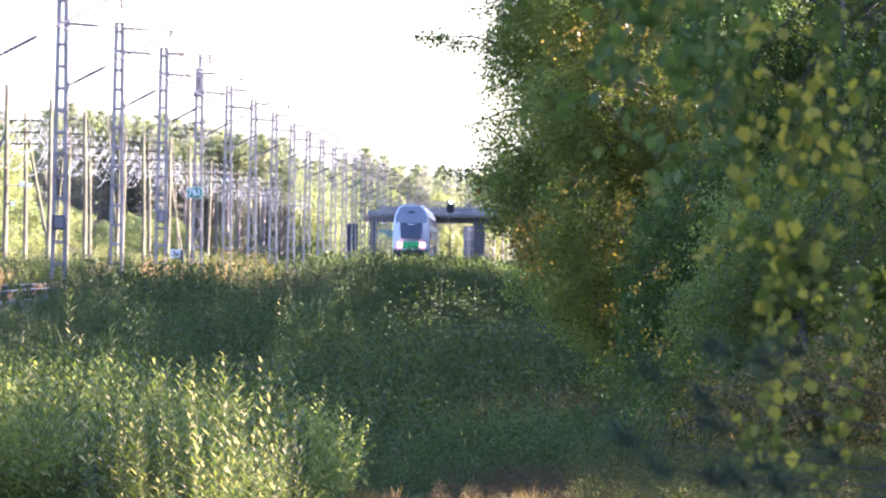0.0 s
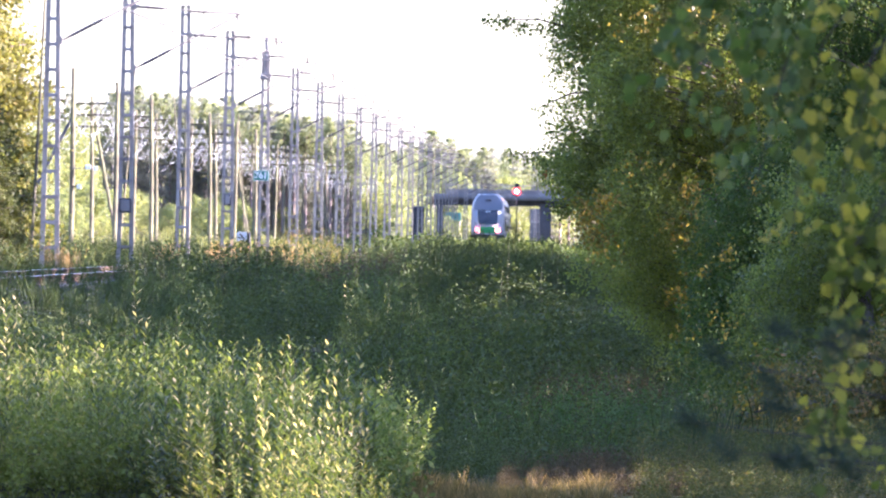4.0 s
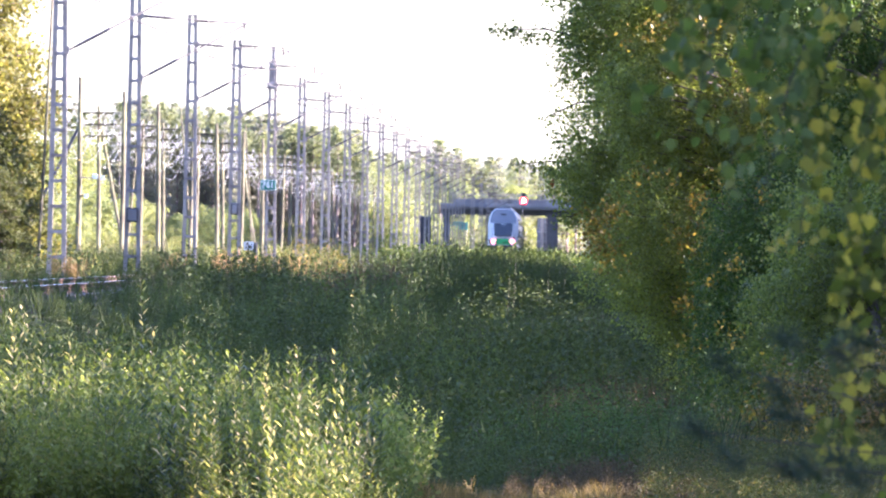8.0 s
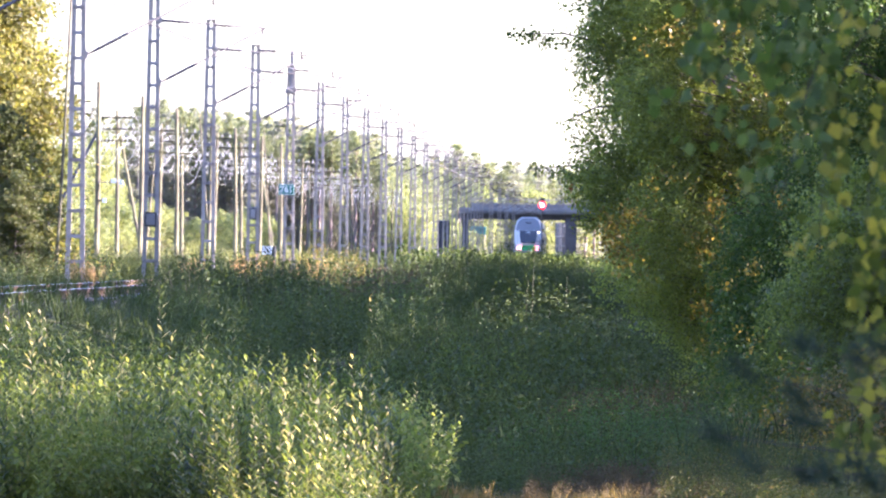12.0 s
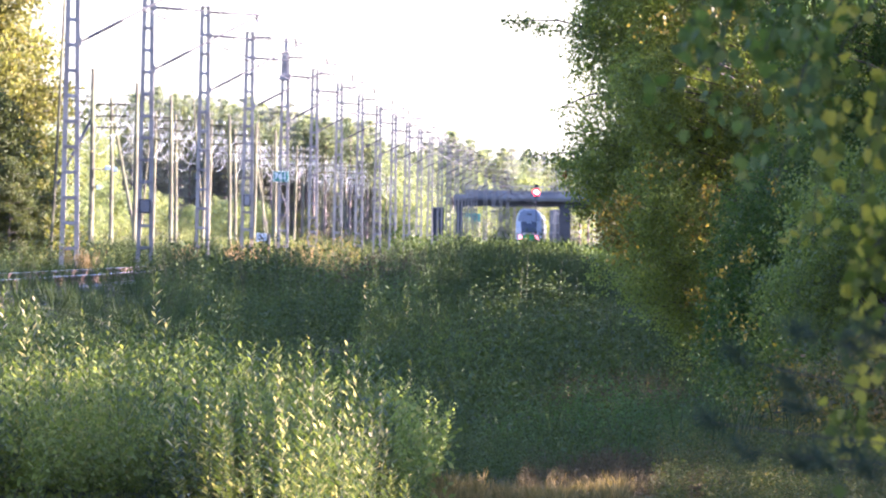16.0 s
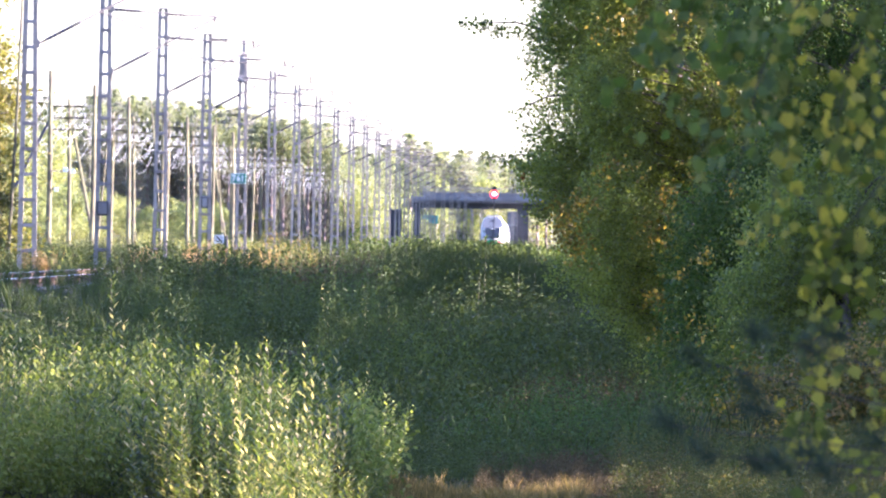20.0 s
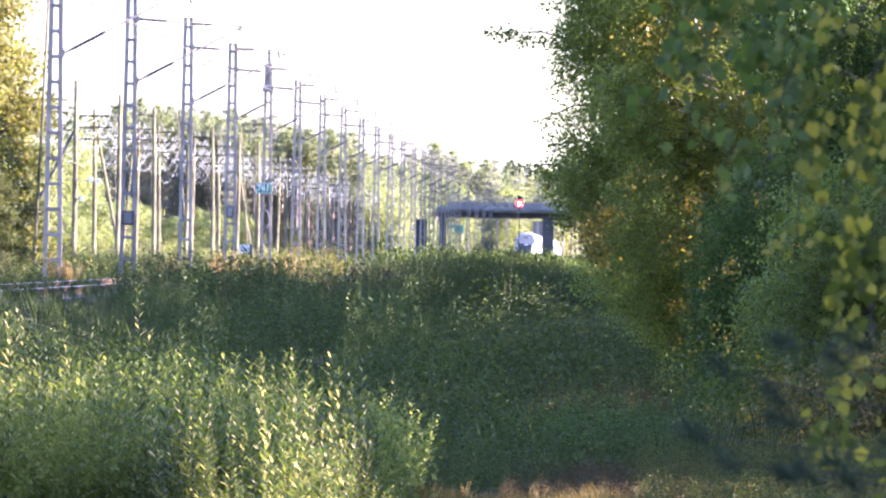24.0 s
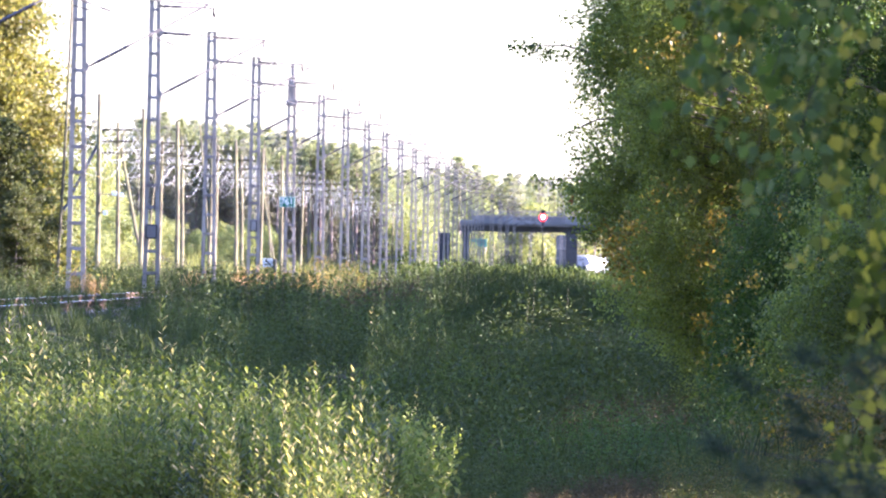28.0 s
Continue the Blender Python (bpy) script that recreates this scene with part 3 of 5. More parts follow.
# retaining wall past the bridge
wall = thing("retaining_wall", "dark concrete retaining wall past the bridge", "wall")
part("wall_body", box(1.5, 14, 9.5, (-9.9, 2137, 1.25), 0.06), M_OLD_CONCRETE, wall)
for k in range(4):
    part("ledge", box(1.6, 0.12, 0.12, (-9.9, 2129.95, -0.6 + 1.5 * k), 0.01), M_CONCRETE, wall)

# ---- signal beside the track ----
SIG = (-8.55, 1427.0)
sz = float(track_z(SIG[1]))
signal = thing("railway_signal", "tall railway light signal on a thin steel post", "signal", pose(SIG[0], SIG[1], sz))
tube("post", [(0, 0.15, -0.8), (0, 0.15, 6.2)], 0.05, M_ARM, signal, 8)
part("backplate", box(0.46, 0.08, 1.3, (0, 0.1, 5.98), 0.03), M_BLACK, signal)
part("lamp_housing", box(0.42, 0.22, 0.95, (0, 0.22, 5.95), 0.03), M_BLACK, signal)


def disc(r, depth, sides=20):
    b = bmesh.new()
    bmesh.ops.create_cone(b, cap_ends=True, segments=sides, radius1=r, radius2=r, depth=depth)
    bmesh.ops.rotate(b, cent=(0, 0, 0), matrix=Matrix.Rotation(radians(90), 3, "X"), verts=b.verts)
    return b


# discs drawn larger than the lamp to take in its glow and glare
lens = part("red_lens", disc(0.4, 0.03), M_SIGNAL_RED, signal, "lit red lens, oversized to hold its glow", pose(0, 0.03, 5.88))
part("filament", disc(0.14, 0.02), M_SIGNAL_CORE, lens, "white core standing for the lamp's glare", pose(0, -0.04, 0))
part("clear_lens", disc(0.15, 0.03), M_SIGNAL_CLEAR, signal, "lit pale lens", pose(0, 0.03, 6.5))
# added plates, no part of the signal, that cover and bare its lenses
red_shutter = part("red_shutter", box(0.82, 0.03, 0.82, (0, -0.02, -0.41), 0.02), M_BLACK, signal, "added black plate that hides and bares a lens", pose(0, -0.06, 6.3))
clear_shutter = part("clear_shutter", box(0.4, 0.03, 0.42, (0, -0.02, 0.21), 0.02), M_BLACK, signal, "added black plate that hides and bares a lens", pose(0, -0.06, 6.28))


# ---- small trackside things ----
def trackside_board(m):
    b = thing("trackside_board", "small white trackside board with dark marks on a post", "sign", m)
    part("board", box(0.36, 0.03, 0.32, (0, 0, 0.95), 0.01), M_SIGN_WHITE, b)
    part("mark", box(0.16, 0.01, 0.05, (-0.03, -0.021, 1.0), 0.0, Matrix.Rotation(radians(35), 4, "Y")), M_BLACK, b)
    part("mark", box(0.16, 0.01, 0.05, (0.05, -0.021, 0.9), 0.0, Matrix.Rotation(radians(35), 4, "Y")), M_BLACK, b)
    tube("post", [(0.27, 0.02, -0.6), (0.27, 0.02, 1.1)], 0.06, M_BLACK, b, 8)


trackside_board(pose(-13.13, 505, -0.15))


def relay_cabinet(m):
    c = thing("relay_cabinet", "tall dark grey trackside relay cabinet", "cabinet", m)
    part("body", box(0.5, 0.45, 4.2, (-0.27, 0, 1.6), 0.03), M_TRAIN_DARK, c)
    part("body", box(0.5, 0.45, 4.2, (0.27, 0, 1.6), 0.03), M_TRAIN_DARK, c)
    part("roof", box(1.15, 0.55, 0.08, (0, 0, 3.74), 0.02), M_CABINET, c)


relay_cabinet(pose(-16.8, 1280, 0.2))
road_sign = thing("road_sign", "teal road sign on two posts past the bridge", "sign", pose(-20.6, 1935, -1.0))
# haze is put into the board's pale teal
part("board", box(2.3, 0.08, 1.2, (0, 0, 5.2), 0.03), material("hazed_teal_sign", (0.12, 0.30, 0.25), 0.5, var=0.1, scale=2), road_sign)
for x in (-1, 1):
    tube("post", [(x, 0.1, -1.5), (x, 0.1, 5.8)], 0.07, M_GALV, road_sign, 8)


# ---- train ----
PROFILE = [(1.60, 0.55), (1.62, 1.2), (1.62, 3.45), (1.52, 4.15), (1.22, 4.85), (0.85, 5.15), (0.0, 5.22)]


def end_y(z, cab):
    """How far the car's end leans in over its height."""
    return -13.2 + (max(0.0, z - 2.2) * 0.30 if cab else 0.0)


def shell_arrays(cab):
    """The body's skin, with its tail end closed by level bands."""
    prof = [(x, z) for x, z in PROFILE] + [(-x, z) for x, z in PROFILE[-2::-1]]
    k = len(prof)
    rows = []
    for s in (0, 1, 2, 3):
        rows.append([(x * (0.94 if cab and s == 0 and z > 1 else 1.0), end_y(z, cab) if s == 0 else (-12.2 + (max(0, z - 2.2) * 0.25 if cab else 0), 12.4, 13.2)[s - 1],
                      z) for x, z in prof])
    v = [p for r in rows for p in r]
    q = []
    for s in range(3):
        for i in range(k - 1):
            a = s * k + i
            q.append((a, a + 1, a + 1 + k, a + k))
    for base in (0, 3 * k):
        for i in range(len(PROFILE) - 1):
            a, b = base + i, base + k - 1 - i
            c, d = base + i + 1, base + k - 2 - i
            q.append((a, b, d, c) if c != d else (a, b, d, d - 1 if d - 1 != a else a))
    q = [f for f in q if len(set(f)) == 4]
    return np.array(v), np.array(q)


def face_panel(points, thick, cab=True):
    """A thin panel lying on the leaning end, from (x, z) corners."""
    b = bmesh.new()
    front = [b.verts.new((x, end_y(z, cab) - 0.03 - thick, z)) for x, z in points]
    back = [b.verts.new((x, end_y(z, cab) + 0.02, z)) for x, z in points]
    b.faces.new(front), b.faces.new(back[::-1])
    for i in range(len(points)):
        j = (i + 1) % len(points)
        b.faces.new((front[i], back[i], back[j], front[j]))
    bmesh.ops.recalc_face_normals(b, faces=b.faces)
    return b


def side_panel(y0, y1, z0, z1, s, out=0.012):
    return box(0.03, y1 - y0, z1 - z0, (s * (1.62 + out - 0.012), (y0 + y1) / 2, (z0 + z1) / 2), 0.006)


def train_car(cab):
    car = thing("cab_coach" if cab else "double_deck_coach",
                "white double-deck cab coach with dark windscreen and red tail lamps" if cab else "white and grey double-deck railway coach",
                "train coach", None, "" if cab else "coaches of the train")
    v, q = shell_arrays(cab)
    part("body", quad_mesh("body", v, q, M_TRAIN_WHITE, False), None, car)
    part("roof_cover", box(1.65, 25.0, 0.06, (0, 0.4, 5.24), 0.02), M_TRAIN_GREY, car, "grey roof")
    part("underframe", box(2.7, 25.2, 0.5, (0, 0.2, 0.42), 0.05), M_TRAIN_DARK, car, "dark underframe")
    for s in (-1, 1):
        for z0, z1 in ((1.5, 2.2),):
            for k in range(9):
                part("window", side_panel(-9.4 + 2.1 * k, -7.8 + 2.1 * k, z0, z1, s), M_GLASS, car)
        for k in range(9):
            part("upper_window", box(0.03, 1.6, 0.62, (s * 1.575, -8.6 + 2.1 * k, 3.78), 0.006, Matrix.Rotation(radians(-8.1 * s), 4, "Y")), M_GLASS, car)
        for y in (-11.2, 10.9):
            part("door", side_panel(y - 0.65, y + 0.65, 0.75, 2.8, s, 0.016), M_TRAIN_GREY, car, "grey sliding door")
        part("stripe", side_panel(-12.1, 12.3, 2.75, 3.0, s, 0.014), M_TRAIN_GREY, car, "grey stripe")
    for y in (-9.5, 9.5):
        bogie = part("bogie", box(2.1, 3.2, 0.35, (0, y, 0.55), 0.05), M_TRAIN_DARK, car)
        for dy in (-1.25, 1.25):
            for s in (-0.78, 0.78):
                b = disc(0.46, 0.13, 24)
                bmesh.ops.rotate(b, cent=(0, 0, 0), matrix=Matrix.Rotation(radians(90), 3, "Z"), verts=b.verts)
                bmesh.ops.translate(b, vec=(s, y + dy, 0.46), verts=b.verts)
                part("wheel", b, M_TRAIN_DARK, bogie)
    part("gangway", box(1.4, 0.5, 2.4, (0, 13.35, 1.9), 0.05), M_TRAIN_DARK, car)
    if cab:
        part("hood", face_panel([(-1.38, 3.62), (1.38, 3.62), (1.40, 4.1), (1.12, 4.8), (0.78, 5.08), (-0.78, 5.08), (-1.12, 4.8), (-1.40, 4.1)], 0.02), M_TRAIN_GREY, car, "grey sloping cab roof")
        part("windscreen", face_panel([(-0.86, 2.2), (0.86, 2.2), (0.98, 2.9), (1.0, 3.6), (-1.0, 3.6), (-0.98, 2.9)], 0.05), M_GLASS, car, "dark windscreen")
        part("wiper", face_panel([(-0.25, 3.42), (0.25, 3.42), (0.25, 3.5), (-0.25, 3.5)], 0.075), M_SIGN_WHITE, car, "pale wiper")
        part("display", face_panel([(-0.28, 4.45), (0.28, 4.45), (0.28, 4.62), (-0.28, 4.62)], 0.05), M_TRAIN_DARK, car, "dark headlamp slot")
        part("green_front", face_panel([(-0.78, 1.32), (0.78, 1.32), (0.78, 1.95), (-0.78, 1.95)], 0.03), M_TRAIN_GREEN, car, "green front panel")
        part("skirt", box(3.1, 0.5, 0.95, (0, -13.05, 0.72), 0.08), M_TRAIN_DARK, car, "dark lower skirt")
        for s in (-1, 1):
            part("tail_lamp", face_panel([(s * 1.0 - 0.26, 1.42), (s * 1.0 + 0.24, 1.42), (s * 1.0 + 0.24, 1.86), (s * 1.0 - 0.26, 1.86)], 0.05), M_TAIL, car, "lit red tail lamp")
            part("buffer", box(0.45, 0.5, 0.35, (s * 0.87, -13.4, 1.06), 0.08), M_TRAIN_DARK, car)
        part("mirror", box(0.14, 0.2, 0.5, (1.72, -11.6, 2.45), 0.04), M_TRAIN_DARK, car)
    else:
        part("gangway", box(1.4, 0.5, 2.4, (0, -13.35, 1.9), 0.05), M_TRAIN_DARK, car)
    return car


tail = train_car(True)
coaches = [train_car(False)]
for k in range(2):
    coaches.append(copy_thing(coaches[0], Matrix()))
TRAIN_START, TRAIN_SPEED, COACH_STEP = 1213.0, 31.7, 27.0


def car_pose(middle):
    """The pose of a car whose middle is so far along the track."""
    y0, y1 = middle - 9.5, middle + 9.5
    p = Vector((float(track_x(y0)), y0, float(track_z(y0))))
    q = Vector((float(track_x(y1)), y1, float(track_z(y1))))
    d = q - p
    yaw, up = -math.degrees(math.atan2(d.x, d.y)), math.degrees(math.atan2(d.z, math.hypot(d.x, d.y)))
    mid = (p + q) / 2
    return pose(mid.x, mid.y, mid.z, up, 0, yaw)


def motions():
    """The train draws away and rounds the bend; behind it added plates flip to turn the signal from clear to red."""
    for k, car in enumerate([tail] + coaches):
        walk(car, [(t, car_pose(TRAIN_START + 13.2 + TRAIN_SPEED * t + COACH_STEP * k)) for t in [0.5 * i for i in range(57)]])
    walk(red_shutter, [(0.0, pose(0, -0.06, 6.3)), (1.75, pose(0, -0.06, 6.3)), (1.95, pose(0, -0.06, 6.3, -84)), (28.0, pose(0, -0.06, 6.3, -84))])
    walk(clear_shutter, [(0.0, pose(0, -0.06, 6.28, 84)), (1.75, pose(0, -0.06, 6.28, 84)), (1.95, pose(0, -0.06, 6.28)), (28.0, pose(0, -0.06, 6.28))])


# ---- trees ----
def crown_clumps(rng, n, radius, low, high, hollow=0.45):
    """Middles of leaf clumps in an uneven egg between two heights."""
    pts = []
    while len(pts) < n:
        p = rng.uniform(-1, 1, 3)
        r = np.linalg.norm(p)
        if r > 1 or r < hollow * rng.uniform(0.3, 1.2):
            continue
        s = 1 + 0.35 * math.sin(3.1 * p[0] + 5 * p[2] + rng.uniform(0, 0.6))
        pts.append((p[0] * radius * s, p[1] * radius * s, (low + high) / 2 + p[2] * (high - low) / 2))
    return np.array(pts)


def broad_tree(seed, height, radius, mat, bark, leaves=2600, leaf=0.3, group="", label="", low=0.25, name="broadleaf_tree"):
    rng = np.random.default_rng(seed)
    tree = thing(name, label, "tree", None, group)
    bend = rng.uniform(-0.3, 0.3, 2)
    clumps = crown_clumps(rng, max(14, leaves // 45), radius, height * low, height)
    pieces = [tube_arrays([(0, 0, -0.6), (bend[0] * 0.3, bend[1] * 0.3, height * 0.3), (bend[0], bend[1], height * 0.62), (bend[0] * 1.3, 0, height * 0.95)],
                          [0.03 * height ** 0.9 * 0.55, 0.013 * height, 0.008 * height, 0.01], 8)]
    for p in clumps[::max(1, len(clumps) // 14)]:
        z = max(height * 0.2, p[2] - 0.5 * math.hypot(p[0], p[1]) - 0.3)
        pieces.append(tube_arrays([(bend[0] * 0.5, bend[1] * 0.5, z), (p[0] * 0.55, p[1] * 0.55, (z + p[2]) / 2 + 0.1), tuple(p)], [0.006 * height, 0.004 * height, 0.01], 5))
    v, q = joined(pieces)
    part("trunk", quad_mesh("trunk", v, q, bark, True), None, tree)
    idx = rng.integers(0, len(clumps), leaves)
    at = clumps[idx] + rng.normal(size=(leaves, 3)) * np.array([1, 1, 0.7]) * radius * 0.16
    v, q = leaf_cloud(rng, at, leaf, leaf * 0.7)
    part("crown", quad_mesh("crown", v, q, mat), None, tree)
    return tree


def pine_tree(seed, height, radius, leaves=2600, leaf=0.35, group="", label="", low=0.45, spiky=False, tiers=0, spokes=7, mat=None):
    rng = np.random.default_rng(seed)
    tree = thing("spruce_tree" if spiky else "pine_tree", label, "tree", None, group)
    at, pieces = [], [tube_arrays([(0, 0, -0.6), (0.05, 0, height * 0.4), (0, 0.05, height * 0.97)], [0.015 * height, 0.011 * height, 0.015], 8)]
    tiers = tiers or (16 if spiky else 11)
    for k in range(tiers):
        f = k / (tiers - 1)
        z = height * (low + (1 - low) * f)
        reach = radius * ((1 - f) ** 0.9 if spiky else (1 - f ** 2.2) ** 0.7 * rng.uniform(0.75, 1.1)) + 0.12
        for j in range(spokes):
            a = rng.uniform(0, 2 * math.pi)
            end = np.array([math.cos(a) * reach, math.sin(a) * reach, z + (-0.25 if spiky else 0.15) * reach])
            pieces.append(tube_arrays([(0, 0, z), tuple(end)], [0.025, 0.01], 4))
            n = max(4, int(leaves / (tiers * spokes) * (reach / radius + 0.4)))
            s = rng.uniform(0.15, 1.05, n) ** 0.7
            at.append(np.array([0, 0, z]) + (end - np.array([0, 0, z])) * s[:, None] + rng.normal(size=(n, 3)) * np.array([0.12, 0.12, 0.07]) * radius)
    v, q = joined(pieces)
    part("trunk", quad_mesh("trunk", v, q, M_BARK if spiky else M_PINE_BARK, True), None, tree)
    at = np.concatenate(at)
    v, q = leaf_cloud(rng, at, leaf, leaf * 0.55, 0.5 if spiky else -0.3)
    part("crown", quad_mesh("crown", v, q, mat or (M_SPRUCE if spiky else M_PINE)), None, tree)
    return tree


def placed(proto, x, y, size, turn, lift=0.0):
    k = size / proto.scale[0]
    m = Matrix.Translation((x, y, float(ground_z(x, y)) + lift)) @ Matrix.Rotation(turn, 4, "Z") @ Matrix.Diagonal((k, k, k, 1))
    return copy_thing(proto, m)


def woods():
    """The woods beyond the track and across the far end of the clearing."""
    rng = np.random.default_rng(11)
    g = "trees of the woods"
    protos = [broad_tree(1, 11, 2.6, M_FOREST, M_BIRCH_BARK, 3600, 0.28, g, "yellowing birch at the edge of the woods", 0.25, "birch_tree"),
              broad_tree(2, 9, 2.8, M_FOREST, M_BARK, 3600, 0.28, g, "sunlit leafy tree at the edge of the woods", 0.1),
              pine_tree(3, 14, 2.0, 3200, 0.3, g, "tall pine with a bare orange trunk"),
              pine_tree(4, 14, 2.1, 3600, 0.31, g, "tall narrow spruce in the woods with haze in its colour", 0.08, True, mat=M_FAR_SPRUCE),
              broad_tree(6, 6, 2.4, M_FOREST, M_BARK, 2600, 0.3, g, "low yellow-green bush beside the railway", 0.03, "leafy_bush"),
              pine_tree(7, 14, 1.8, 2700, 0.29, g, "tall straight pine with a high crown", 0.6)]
    used = [False] * len(protos)

    def put(k, x, y, size):
        if used[k]:
            placed(protos[k], x, y, size, rng.uniform(0, 6.28))
        else:
            used[k] = True
            protos[k].matrix_basis = Matrix.Translation((x, y, float(ground_z(x, y)))) @ Matrix.Diagonal((size, size, size, 1))

    # woods beyond the meadow, their edge drawing in towards the bridge
    for i in range(270):
        y = 1120 + 900 * (i / 270) ** 1.05
        row = rng.uniform(0, 1) ** 1.8
        x = -53 + 27 * (y - 1120) / 900 - 40 * row
        k = rng.choice([0, 1, 2, 3], p=[0.24, 0.12, 0.42, 0.22])
        put(k, x, y + rng.uniform(-4, 4), rng.uniform(0.78, 1.0) * (0.76 + 0.4 * min(1.0, max(0.0, (y - 1200) / 560))) * (0.95 + 0.2 * row) * (1.12 if k < 2 else 1.0))
    # a wood's edge across the meadow: straight dark pines and spruces, close together
    for i in range(150):
        depth = rng.uniform(0, 1)
        y = 1300 + 55 * depth
        x = -48.5 + 24.5 * ((i * 0.618) % 1.0) + rng.uniform(-0.8, 0.8)
        put(rng.choice([3, 5, 2], p=[0.5, 0.35, 0.15]) if depth > 0.25 else rng.choice([5, 3], p=[0.6, 0.4]), x, y, rng.uniform(0.68, 0.86) * (1.0 + 0.1 * depth))
    # birches and bushes at the wood's sunny corner
    for i in range(26):
        y = rng.uniform(1150, 1290)
        put(rng.choice([0, 1, 4]), -0.0392 * y + rng.uniform(-5, 1.2), y, rng.uniform(0.62, 0.9))
    for x, y, size in ((-43.2, 1243, 0.44), (-41.0, 1250, 0.42), (-39.0, 1256, 0.30), (-42.3, 1236, 0.36), (-37.2, 1262, 0.2), (-36.0, 1268, 0.16)):
        put(4, x, y, size)
    # low bushes on the meadow's slope
    for i in range(30):
        y = 760 + 980 * i / 30
        put(4, rng.uniform(-40, -26), y + rng.uniform(-12, 12), rng.uniform(0.3, 0.6))
    # woods past the bridge, closing the view
    for i in range(230):
        y = rng.uniform(2150, 2420)
        x = rng.uniform(-95, 45)
        if abs(x - float(track_x(y))) < 9:
            continue
        k = rng.choice([0, 1, 2, 3], p=[0.38, 0.22, 0.25, 0.15])
        put(k, x, y, rng.uniform(1.1, 1.45))
    for i in range(40):
        y = rng.uniform(1874, 2090)
        x = rng.choice([rng.uniform(-45, -17), rng.uniform(9, 30)])
        put(rng.choice([0, 1, 4]), x, y, rng.uniform(0.5, 0.8))
    for i in range(26):
        y = rng.uniform(1874, 2090)
        put(rng.choice([1, 4]), rng.uniform(-4.0, 10) + 0.02 * (y - 1840), y, rng.uniform(0.55, 0.85))
    # a skyline of tall conifers behind them
    for i in range(70):
        y, x = rng.uniform(2200, 2330), -62 + 62 * ((i * 0.618) % 1.0)
        if abs(x - float(track_x(y))) > 5:
            put(rng.choice([2, 3, 5], p=[0.3, 0.45, 0.25]), x, y, rng.uniform(1.05, 1.34))
    # a thick stand where the track bends out of sight
    for i in range(90):
        y = 2330 + 1.5 * i
        x = rng.uniform(-42, 6)
        if abs(x - float(track_x(y))) > 5:
            put(rng.choice([2, 2, 3, 5]), x, y, rng.uniform(1.02, 1.3))
    # beside the bridge
    for i in range(26):
        put(rng.choice([0, 1, 4]), rng.uniform(-48, -24), rng.uniform(1700, 1795), rng.uniform(0.6, 1.0))
    for i in range(14):
        put(rng.choice([0, 1, 4]), rng.uniform(1.0, 20), rng.uniform(1500, 1790), rng.uniform(0.6, 1.1))


woods()

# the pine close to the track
# warm needle colour that carries the sunlight on the upper pine
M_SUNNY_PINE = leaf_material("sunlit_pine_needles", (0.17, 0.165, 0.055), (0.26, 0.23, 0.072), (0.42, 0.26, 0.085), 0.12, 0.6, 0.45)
near_pine = pine_tree(21, 12.0, 2.9, 110000, 0.16, "", "sunlit bushy pine beside the track", 0.05, False, 24, 11)
near_pine.matrix_basis = pose(-19.4, 402, float(ground_z(-19.4, 402)))
for ob in near_pine.children:
    if ob.name.startswith("crown"):
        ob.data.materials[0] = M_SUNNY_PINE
# young pines added with darker needles for the big pine's shaded lower part
M_SHADE_PINE = leaf_material("shaded_pine_needles", (0.075, 0.085, 0.03), (0.11, 0.115, 0.04), (0.2, 0.15, 0.06), 0.12, 0.6, 0.35)
young_pine = pine_tree(22, 5.2, 1.5, 30000, 0.12, "", "low bushy young pine with shade put into its dark needles", 0.04, False, 16, 9, M_SHADE_PINE)
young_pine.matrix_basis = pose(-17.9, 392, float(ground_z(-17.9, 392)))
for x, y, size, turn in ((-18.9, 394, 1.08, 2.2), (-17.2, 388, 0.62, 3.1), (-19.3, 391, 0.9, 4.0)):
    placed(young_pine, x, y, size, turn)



# ---- the leafy trees at the clearing's edge ----
def egg_leaves(rng, centre, radius, n, leaf, clump=0.085):
    """Leaves in clumps through an egg, denser towards its skin."""
    k = max(20, n // 24)
    d = rng.normal(size=(k, 3))
    d /= np.linalg.norm(d, axis=1)[:, None]
    r = rng.uniform(0.15, 1.0, (k, 1)) ** 0.38
    wob = 1 + 0.09 * np.sin(d[:, :1] * 7 + centre[2]) + 0.09 * np.sin(d[:, 2:] * 9 + centre[0] * 3)
    mid = np.array(centre) + d * r * wob * np.array(radius)
    at = mid[rng.integers(0, k, n)] + rng.normal(size=(n, 3)) * clump * np.array([0.6, 0.6, 0.8])
    at[:, 2] = np.maximum(at[:, 2], -0.9)
    v, q = leaf_cloud(rng, at, leaf, leaf * 0.72, 0.5)
    return (v, q), mid


